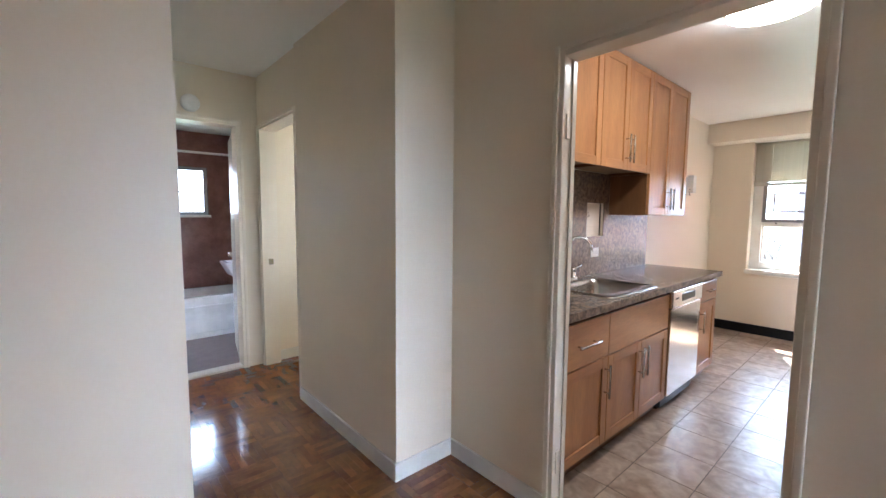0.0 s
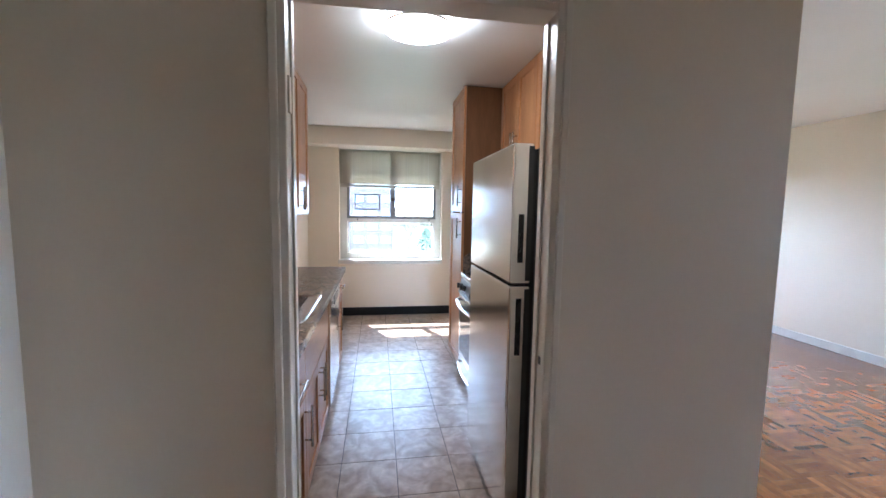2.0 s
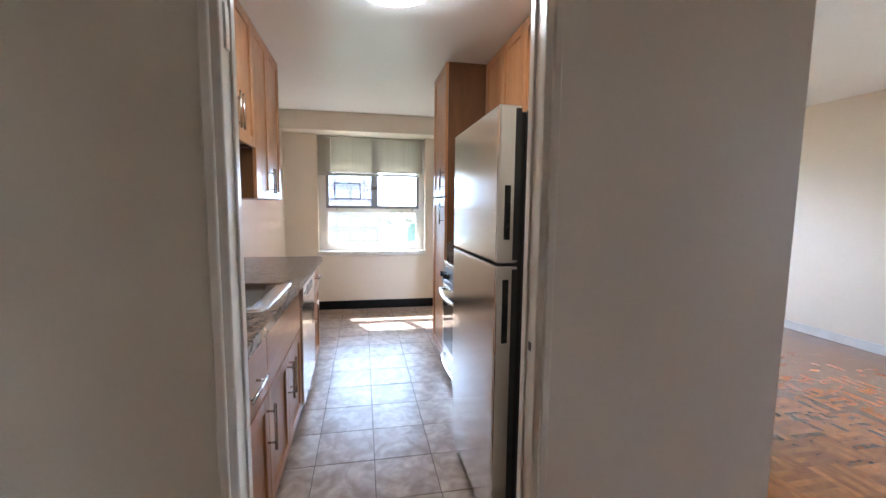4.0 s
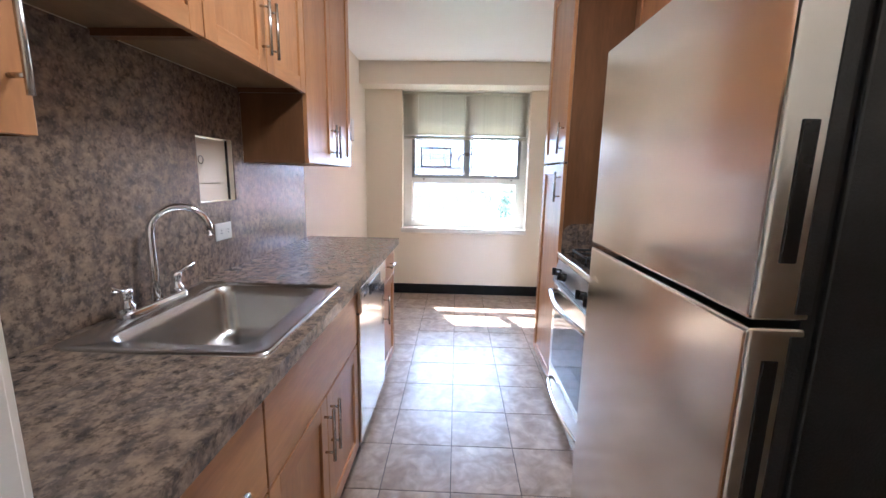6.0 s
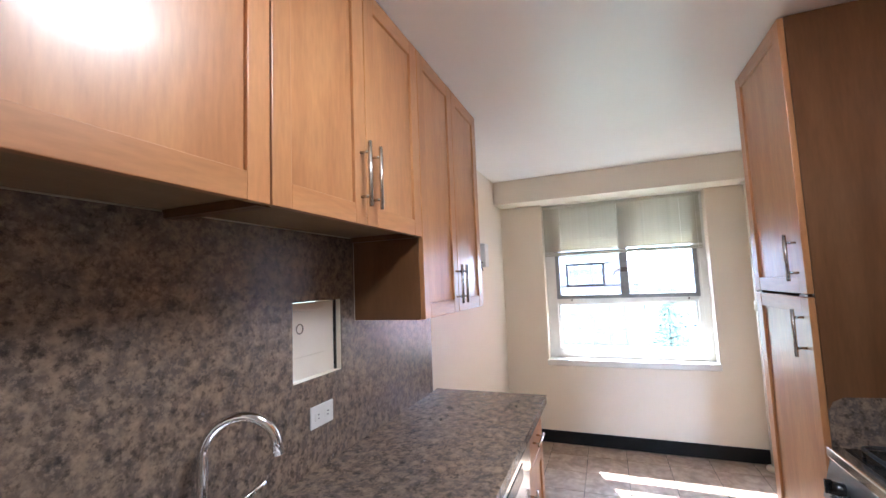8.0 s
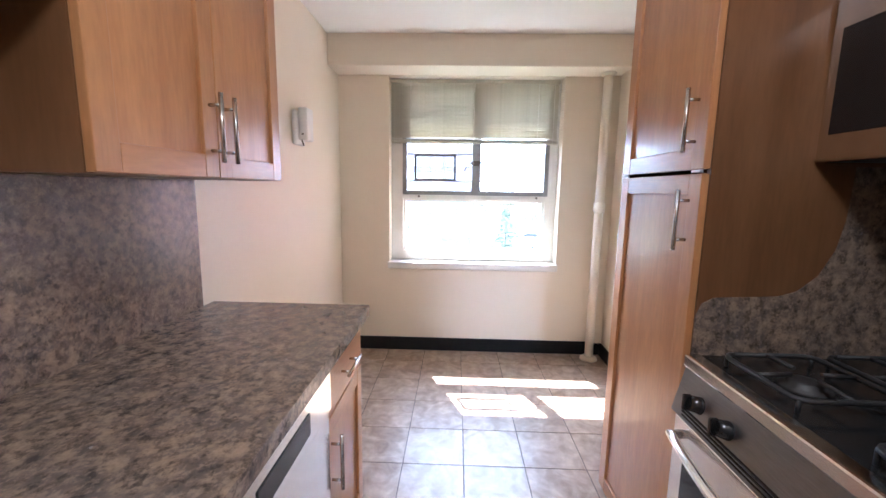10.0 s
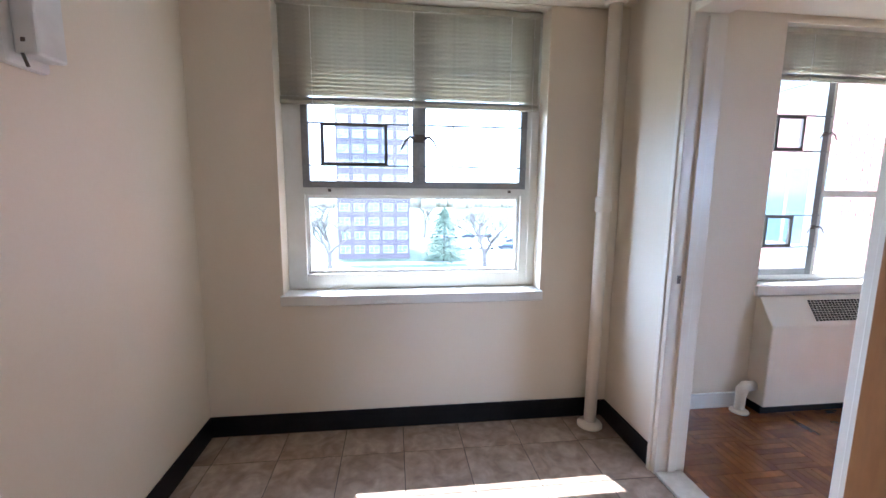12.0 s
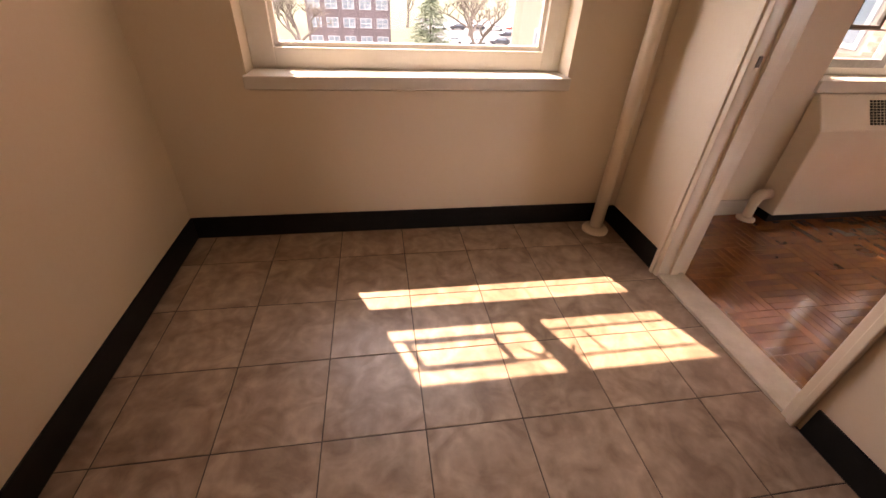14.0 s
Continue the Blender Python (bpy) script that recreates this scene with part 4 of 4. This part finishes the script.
for y0, y1, va, vb in ((-1.65, -1.205, -1.47, -1.28), (-2.925, -2.415, -2.70, -2.49)):
    sash = ring("casement", y0, y1, 0.80, 2.2, 0.04, 6.135, 6.185, ALU, w2, "grey metal casement")
    pane(y0 + 0.038, y1 - 0.038, 0.84, 2.16, 6.165, sash)
    for z0, z1 in ((0.98, 1.17), (1.56, 1.76)):
        v = ring("vent_frame", va, vb, z0, z1, 0.016, 6.12, 6.14, BRONZE, sash)
        part("vent_glass", box(6.13, 6.133, va + 0.016, vb - 0.016, z0 + 0.016, z1 - 0.016), GLASS, v).visible_shadow = False
        for z in (z0 - 0.003, z1 + 0.003):
            part("guard_bar", box(6.128, 6.136, y0, y1, z - 0.004, z + 0.004), ALU, sash)
for y, z in ((-1.61, 1.66), (-1.61, 1.10), (-2.55, 1.66), (-2.55, 1.08)):
    latch(w2, 6.132, y, z, 0.6)
structure("window_2_sill", box(6.012, 6.15, -2.99, -1.17, 0.70, 0.762, bev=0.006), WHITE, "white painted living room window sill", "sill")
structure("window_2_reveal", box(6.15, 6.33, -2.98, -1.18, 0.70, 0.764), MARBLE, "outer stone sill under the living room window", "sill")
blind(-2.97, -1.19, 2.222, 1.945, 6.085, "cream venetian blind mostly raised over the living room window")

# ---- radiator cover ----
rc = thing("radiator_cover", (5.93, -2.15, 0.05), "cream painted metal radiator cover with a sloped grille", "radiator cover")
bm = prism(bmesh.new(), [(EX, 0.055), (5.90, 0.055), (5.90, 0.545), (6.0, 0.698), (EX, 0.698)], "y", -3.08, -1.185)
bmesh.ops.bevel(bm, geom=bm.edges[:], offset=0.004, segments=2, affect="EDGES")
part("housing", bm, TRIM, rc)
# Black block fills the space below the housing as its shadow.
part("shadow_base", box(5.93, EX, -3.06, -1.2, 0.0, 0.055), COVE, rc, "black block as the shadow under the cover")
n_, t_ = Vector((-0.837, 0, 0.547)), Vector((0.547, 0, 0.837))
c_ = Vector((5.95, 0, 0.6215)) + n_ * 0.0015
gb = bmesh.new()
for r_ in range(9):
    for k in range(62):
        y = -2.86 + k * 0.0225
        p = c_ + t_ * (-0.058 + r_ * 0.0145)
        vs = [gb.verts.new(p + t_ * a + Vector((0, y + b, 0)) + n_ * 0.0006) for a, b in ((-0.0055, -0.009), (-0.0055, 0.009), (0.0055, 0.009), (0.0055, -0.009))]
        gb.faces.new(vs)
tagged(part("grille", gb, BLACK, rc, "rows of dark grille slots"), kind="stuff")
sp = thing("radiator_pipe", (5.97, -1.10, 0), "cream painted radiator supply pipe with an elbow", "pipe")
part("pipe", tube(bmesh.new(), [(5.965, -1.095, 0), (5.965, -1.095, 0.10), (5.967, -1.10, 0.135), (5.972, -1.125, 0.155), (5.975, -1.19, 0.157)], [0.026, 0.026, 0.032, 0.032, 0.028], 14), TRIM, sp)
part("collar", lathe(bmesh.new(), 5.965, -1.095, [(0.05, 0.0), (0.05, 0.01), (0.03, 0.02)], 16), TRIM, sp)

# ---- outdoors ----
GZ = -12.5
bm = bmesh.new()
bx(bm, -1500, 3000, -2500, 2500, GZ - 1, GZ)
structure("ground", bm, LAWN, "spring lawn with worn patches", "ground")
structure("parking_lot", box(96, 150, -70, -12, GZ, GZ + 0.02), ASPH, "grey asphalt parking lot", "pavement")
structure("path", box(80, 83, -80, 60, GZ, GZ + 0.02), mat("pale_concrete", (0.42, 0.40, 0.37), 0.8), "pale concrete path across the lawn", "pavement")


def storeys(name, label, x0, x1, y0, y1, z1, rows, cols, first, pitch, face, m, ww, wh):
    ob = thing(name, ((x0 + x1) / 2, (y0 + y1) / 2, GZ), label, "building")
    part("wall", box(x0, x1, y0, y1, GZ, z1), m, ob)
    part("roof", box(x0 - 0.2, x1 + 0.2, y0 - 0.2, y1 + 0.2, z1, z1 + 0.6), FARTRIM, ob)
    me = None
    for r in range(rows):
        for c in range(cols):
            y = y0 + (y1 - y0) * (c + 0.5) / cols
            z = first + r * pitch
            if me is None:
                bm = bmesh.new()
                for a in ((-ww / 2, ww / 2, 0, 0.12), (-ww / 2, ww / 2, wh - 0.1, wh), (-ww / 2, -ww / 2 + 0.1, 0, wh), (ww / 2 - 0.1, ww / 2, 0, wh), (-0.06, 0.06, 0, wh), (-ww / 2, ww / 2, wh * 0.45, wh * 0.45 + 0.08)):
                    bx(bm, -0.12, 0.05, a[0], a[1], a[2], a[3])
                me = bpy.data.meshes.new("window")
                bm.to_mesh(me), bm.free()
                me.materials.append(FARTRIM)
                bm = box(-0.04, 0.02, -ww / 2 + 0.05, ww / 2 - 0.05, 0.05, wh - 0.05)
                mp = bpy.data.meshes.new("pane")
                bm.to_mesh(mp), bm.free()
                mp.materials.append(PANE)
            w = new("window", me)
            w.parent, w.location = ob, Vector((face, y, z)) - ob.location
            q = new("pane", mp)
            q.parent = w
    return ob


storeys("apartment_tower", "tall dark brick apartment tower with white windows", 87, 102, -2.2, 12.2, GZ + 44, 15, 5, GZ + 1.2, 2.85, 86.95, TOWERB, 2.0, 1.55)
storeys("apartment_tower", "distant pale apartment block behind trees", 190, 205, 40, 90, GZ + 26, 8, 9, GZ + 1.5, 2.9, 189.95, TOWERB, 2.6, 1.6)

# neighbouring wing: bricks of the stretch seen through the living room window are pieces of their own
wing = thing("brick_wing", (16, -8, GZ), "sunlit red brick wing of the same building", "building")
WYF = -6.2
part("wall", box(6.5, 27.4, -20, WYF - 0.012, GZ, 20), MORTAR, wing)
for x0, z0 in ((9.95, 0.35), (9.95, 3.2), (9.95, -2.5), (17.5, 0.35), (17.5, -2.5), (22.6, -2.5), (22.6, 0.35)):
    wn_ = part("window", box(x0, x0 + 1.3, WYF - 0.03, WYF + 0.02, z0, z0 + 1.5, bev=0.01), FARTRIM, wing)
    for xa in (x0 + 0.08, x0 + 0.68):
        part("pane", box(xa, xa + 0.54, WYF + 0.018, WYF + 0.025, z0 + 0.08, z0 + 1.42), PANE, wn_)
HOLES = [(9.93, 11.27, 0.33, 1.87), (9.93, 11.27, 3.18, 4.72), (9.93, 11.27, -2.52, -0.98), (17.48, 18.82, 0.33, 1.87), (17.48, 18.82, -2.52, -0.98), (22.58, 23.92, -2.52, -0.98), (22.58, 23.92, 0.33, 1.87)]


def tree(at, height, spread, seed, label, twig_m, levels=5):
    """A bare tree: tapered trunk, forking limbs, and a haze of budding twigs at the ends."""
    rnd = random.Random(seed)
    ob = thing("tree", at, label, "tree", "lawn trees")
    trunk, limbs, ends = bmesh.new(), bmesh.new(), []

    def grow(p, d, length, r, lev, bm):
        q = p + d * length
        mid = p + d * length * 0.5 + Vector((rnd.uniform(-1, 1), rnd.uniform(-1, 1), 0)) * length * 0.06
        tube(bm, [p, mid, q], [r, r * 0.85, r * 0.68], 6 if lev < 3 else 4, cap=False)
        if lev >= levels:
            ends.append(q)
            return
        for _ in range(3 if lev < 4 else 4):
            t = Vector((rnd.uniform(-1, 1), rnd.uniform(-1, 1), rnd.uniform(-0.15, 0.6)))
            nd = (d * 0.75 + t * spread).normalized()
            grow(p + d * length * rnd.uniform(0.72, 1.0), nd, length * rnd.uniform(0.62, 0.8), r * 0.6, lev + 1, limbs)
    at = Vector(at)
    grow(at, Vector((rnd.uniform(-0.1, 0.1), rnd.uniform(-0.1, 0.1), 1)).normalized(), height * 0.27, height * 0.028, 0, trunk)
    part("trunk", trunk, BARK, ob)
    part("limbs", limbs, BARK, ob)
    tw = bmesh.new()
    for e in ends:
        for _ in range(5):
            c = e + Vector((rnd.gauss(0, 1), rnd.gauss(0, 1), rnd.gauss(0, 0.8))) * height * 0.03
            s = rnd.uniform(0.05, 0.13)
            a, b = Vector((rnd.uniform(-1, 1), rnd.uniform(-1, 1), rnd.uniform(-1, 1))) * s, Vector((rnd.uniform(-1, 1), rnd.uniform(-1, 1), rnd.uniform(-1, 1))) * s
            tw.faces.new([tw.verts.new(c + v) for v in (a, b, -a * 0.6)])
    part("crown", tw, twig_m, ob)
    return ob


def conifer(at, height, seed):
    rnd = random.Random(seed)
    ob = thing("tree", at, "broad dusty evergreen tree on the lawn", "tree", "lawn trees")
    at = Vector(at)
    part("trunk", tube(bmesh.new(), [at, at + Vector((0, 0, height * 0.95))], [height * 0.025, 0.02], 8), BARK, ob)
    bm = bmesh.new()
    for i in range(3200):
        f = rnd.random() ** 1.4
        z = height * (0.08 + 0.92 * f)
        rad = height * 0.52 * (1 - f) ** 0.7 * (0.55 + 0.45 * abs(math.sin(z * 2.1))) * rnd.uniform(0.3, 1.05) + 0.1
        a = rnd.uniform(0, 2 * math.pi)
        c = at + Vector((rad * math.cos(a), rad * math.sin(a), z - rad * 0.25))
        o, u = Vector((math.cos(a), math.sin(a), -0.35)) * rnd.uniform(0.3, 0.6), Vector((-math.sin(a), math.cos(a), rnd.uniform(-0.5, 0.5))) * rnd.uniform(0.08, 0.2)
        bm.faces.new([bm.verts.new(c + v) for v in (o, u, -o * 0.5, -u)])
    part("crown", bm, LEAF, ob)


tree((70, 11.2, GZ), 15, 0.85, 3, "bare budding lawn tree with a straight trunk", BUD)
tree((69, -14.2, GZ), 17.0, 1.05, 8, "broad bare lawn tree with spreading limbs", BUD)
tree((112, -22, GZ), 13, 0.8, 12, "bare tree beside the parking lot", BUD)
tree((125, -8, GZ), 14, 0.8, 15, "bare tree beside the parking lot", BUD)
tree((120, 20, GZ), 14, 0.8, 17, "bare tree beyond the tower", BUD)
tree((105, -40, GZ), 13, 0.8, 19, "bare tree beside the parking lot", BUD)
conifer((84, -9.0, GZ), 10.5, 5)


def car(at, m, label):
    ob = thing("car", at, label, "car", "parked cars")
    x, y, z = at
    bm = prism(bmesh.new(), [(-2.1, 0.3), (2.1, 0.3), (2.15, 0.75), (1.2, 0.92), (0.65, 1.42), (-1.1, 1.45), (-1.9, 0.95), (-2.15, 0.85)], "x", -0.85, 0.85)
    bmesh.ops.bevel(bm, geom=bm.edges[:], offset=0.08, segments=2, affect="EDGES")
    bmesh.ops.translate(bm, verts=bm.verts, vec=at)
    part("body", bm, m, ob)
    for sy in (-1.35, 1.35):
        for sx in (-0.8, 0.8):
            part("wheel", tube(bmesh.new(), [(x + sx - 0.1, y + sy, z + 0.32), (x + sx + 0.1, y + sy, z + 0.32)], 0.32, 14), RUBBER, ob)
    for s in (-1, 1):
        part("side_window", box(x + s * 0.852, x + s * 0.86, y - 1.2, y + 0.7, z + 0.95, z + 1.32), PANE, ob)


CARS = [mat("white_car_paint", (0.7, 0.7, 0.7), 0.2), mat("silver_car_paint", (0.4, 0.42, 0.44), 0.25, 0.5), mat("dark_car_paint", (0.05, 0.05, 0.06), 0.2), mat("red_car_paint", (0.35, 0.04, 0.03), 0.2)]
rc_ = random.Random(4)
for row in (100, 112, 124):
    for k in range(9):
        if rc_.random() < 0.8:
            i = rc_.randrange(4)
            car((row + rc_.uniform(-0.3, 0.3), -16 - k * 5.2, GZ + 0.02), CARS[i], ("white", "silver", "dark", "red")[i] + " car parked on the asphalt lot")
hills = bmesh.new()
rh = random.Random(2)
for i in range(260):
    x, y = 330 + rh.uniform(0, 60), -420 + i * 3.2
    h = 9 + 5 * math.sin(i * 0.11) + rh.uniform(0, 5)
    w = rh.uniform(3, 6)
    tube(hills, [(x, y, GZ), (x, y, GZ + h * 0.6), (x, y, GZ + h)], [w, w * 0.9, w * 0.2], 7)
tagged(whole("treeline", hills, BUD, "far hazy line of woods", "woods"), kind="stuff")

# ---- floors in pieces ----
structure("floor_slab", box(-1.72, 6.33, -3.94, 4.24, -0.3, -0.012), GROUT, "dark subfloor under tiles and parquet", "floor")
tf = structure("floor_kitchen", box(HX0, EX, SY, WY, -0.012, -0.002), GROUT, "beige marbled ceramic tile kitchen floor", "floor")
P = 0.3055
shared = {}


def piece(name, size, material, h, bev, z0):
    key = (name, tuple(round(s, 3) for s in size))
    if key not in shared:
        a, b = size
        bm = bmesh.new()
        lo = [bm.verts.new((sx * a / 2, sy * b / 2, z0)) for sx, sy in ((-1, -1), (1, -1), (1, 1), (-1, 1))]
        md = [bm.verts.new((sx * a / 2, sy * b / 2, h - bev)) for sx, sy in ((-1, -1), (1, -1), (1, 1), (-1, 1))]
        hi = [bm.verts.new((sx * (a / 2 - bev), sy * (b / 2 - bev), h)) for sx, sy in ((-1, -1), (1, -1), (1, 1), (-1, 1))]
        for p, q in ((lo, md), (md, hi)):
            for k in range(4):
                bm.faces.new((p[k], p[(k + 1) % 4], q[(k + 1) % 4], q[k]))
        bm.faces.new(hi)
        me = bpy.data.meshes.new(name)
        bm.to_mesh(me), bm.free()
        me.materials.append(material)
        shared[key] = me
    return shared[key]


to = origin(tf)
for i in range(-6, 10):
    for j in range(-5, 5):
        x0, x1 = max(3.352 + i * P, HX1 + 0.0), min(3.352 + (i + 1) * P, EX - 0.008)
        y0, y1 = max(0.921 + j * P, SY + 0.006), min(0.921 + (j + 1) * P, WY - 0.006)
        if x1 - x0 > 0.02 and y1 - y0 > 0.02:
            g = 0.0036
            ob = new("tile", piece("tile", (x1 - x0 - g, y1 - y0 - g), TILE, 0.0, 0.0012, -0.008))
            ob.parent, ob.location = tf, Vector(((x0 + x1) / 2, (y0 + y1) / 2, random.uniform(-0.0004, 0.0004))) - to

pf = structure("floor_parquet", box(-1.6, HX0, -0.37, 4.12, -0.012, -0.004), GROUT, "glossy oak parquet in basket-weave squares", "floor")
pl = structure("floor_living", box(-1.6, EX, -3.82, -0.37, -0.012, -0.004), GROUT, "glossy oak basket-weave parquet living room floor", "floor")
pb = structure("floor_bedroom", box(1.48, 3.0, 2.05, 4.12, -0.012, -0.004), GROUT, "glossy oak parquet bedroom floor", "floor")
B, NF = 0.228, 6
fw = B / NF


def parquet(floor, x0, x1, y0, y1, near):
    rest = bmesh.new()
    fo = origin(floor)
    count = 0
    for i in range(int((x1 - x0) / B) + 1):
        for j in range(int((y1 - y0) / B) + 1):
            bx0, by0 = x0 + i * B, y0 + j * B
            flip = (i + j) % 2
            close = near(bx0 + B / 2, by0 + B / 2)
            for k in range(NF):
                a = (bx0 + k * fw, bx0 + (k + 1) * fw, by0, by0 + B) if flip else (bx0, bx0 + B, by0 + k * fw, by0 + (k + 1) * fw)
                a = (max(a[0], x0), min(a[1], x1), max(a[2], y0), min(a[3], y1))
                if a[1] - a[0] < 0.006 or a[3] - a[2] < 0.006:
                    continue
                z = random.uniform(-0.0004, 0.0002)
                if close and count < 300:
                    count += 1
                    ob = new("parquet_strip", piece("parquet_strip", (a[1] - a[0] - 0.0008, a[3] - a[2] - 0.0008), PARQ, 0.0, 0.0006, -0.006))
                    ob.parent, ob.location = floor, Vector(((a[0] + a[1]) / 2, (a[2] + a[3]) / 2, z)) - fo
                else:
                    g = 0.0004
                    lo = [rest.verts.new((p, q, z)) for p, q in ((a[0] + g, a[2] + g), (a[1] - g, a[2] + g), (a[1] - g, a[3] - g), (a[0] + g, a[3] - g))]
                    rest.faces.new(lo)
    tagged(part("parquet_field", rest, PARQI, floor), kind="stuff")


PARQI = PARQ.copy()
PARQI.name = "oak_parquet_field"
n, l = PARQI.node_tree.nodes, PARQI.node_tree.links
geo = n.new("ShaderNodeNewGeometry")
for nd in list(n):
    if nd.bl_idname == "ShaderNodeObjectInfo":
        for lk in list(nd.outputs["Random"].links):
            l.new(geo.outputs["Random Per Island"], lk.to_socket)
parquet(pf, -1.6, HX0, -0.37, 4.12, lambda x, y: 0.45 < x < 1.72 and 1.6 < y < 4.2)
parquet(pl, -1.6, EX, -3.82, -0.37, lambda x, y: x > 4.7 and y > -1.75)
parquet(pb, 1.48, 3.0, 2.05, 4.12, lambda x, y: x < 2.1 and y > 3.3)

# bricks of the wing
wo = origin(wing)
bl, bh = 0.203, 0.0677
rest = bmesh.new()
count = 0
for r in range(int((7.0 + 6.0) / bh)):
    z = -6.0 + r * bh
    x = 6.5 + (bl / 2 if r % 2 else 0)
    while x < 27.2:
        if not any(a < x + bl and x < b and c < z + bh and z < d for a, b, c, d in HOLES):
            if count < 300 and 8.2 < x < 11.5 and 0.9 < z < 2.4:
                count += 1
                k = ("brick",)
                if k not in shared:
                    bm = box(-bl / 2 + 0.005, bl / 2 - 0.005, -0.012, 0.0, -bh / 2 + 0.005, bh / 2 - 0.005)
                    me = bpy.data.meshes.new("brick")
                    bm.to_mesh(me), bm.free()
                    me.materials.append(BRICK)
                    shared[k] = me
                ob = new("brick", shared[k])
                ob.parent, ob.location = wing, Vector((x + bl / 2, WYF + random.uniform(-0.002, 0.002), z + bh / 2)) - wo
            else:
                v = [rest.verts.new(p) for p in ((x + 0.005, WYF, z + 0.005), (x + bl - 0.005, WYF, z + 0.005), (x + bl - 0.005, WYF, z + bh - 0.005), (x + 0.005, WYF, z + bh - 0.005), (x + 0.005, WYF - 0.012, z + bh - 0.005), (x + bl - 0.005, WYF - 0.012, z + bh - 0.005))]
                rest.faces.new((v[1], v[0], v[3], v[2])), rest.faces.new((v[2], v[3], v[4], v[5]))
        x += bl
BRICKF = BRICK.copy()
BRICKF.name = "red_brick_field"
n, l = BRICKF.node_tree.nodes, BRICKF.node_tree.links
geo = n.new("ShaderNodeNewGeometry")
for nd in list(n):
    if nd.bl_idname == "ShaderNodeObjectInfo":
        for lk in list(nd.outputs["Random"].links):
            l.new(geo.outputs["Random Per Island"], lk.to_socket)
tagged(part("brick_field", rest, BRICKF, wing), kind="stuff")
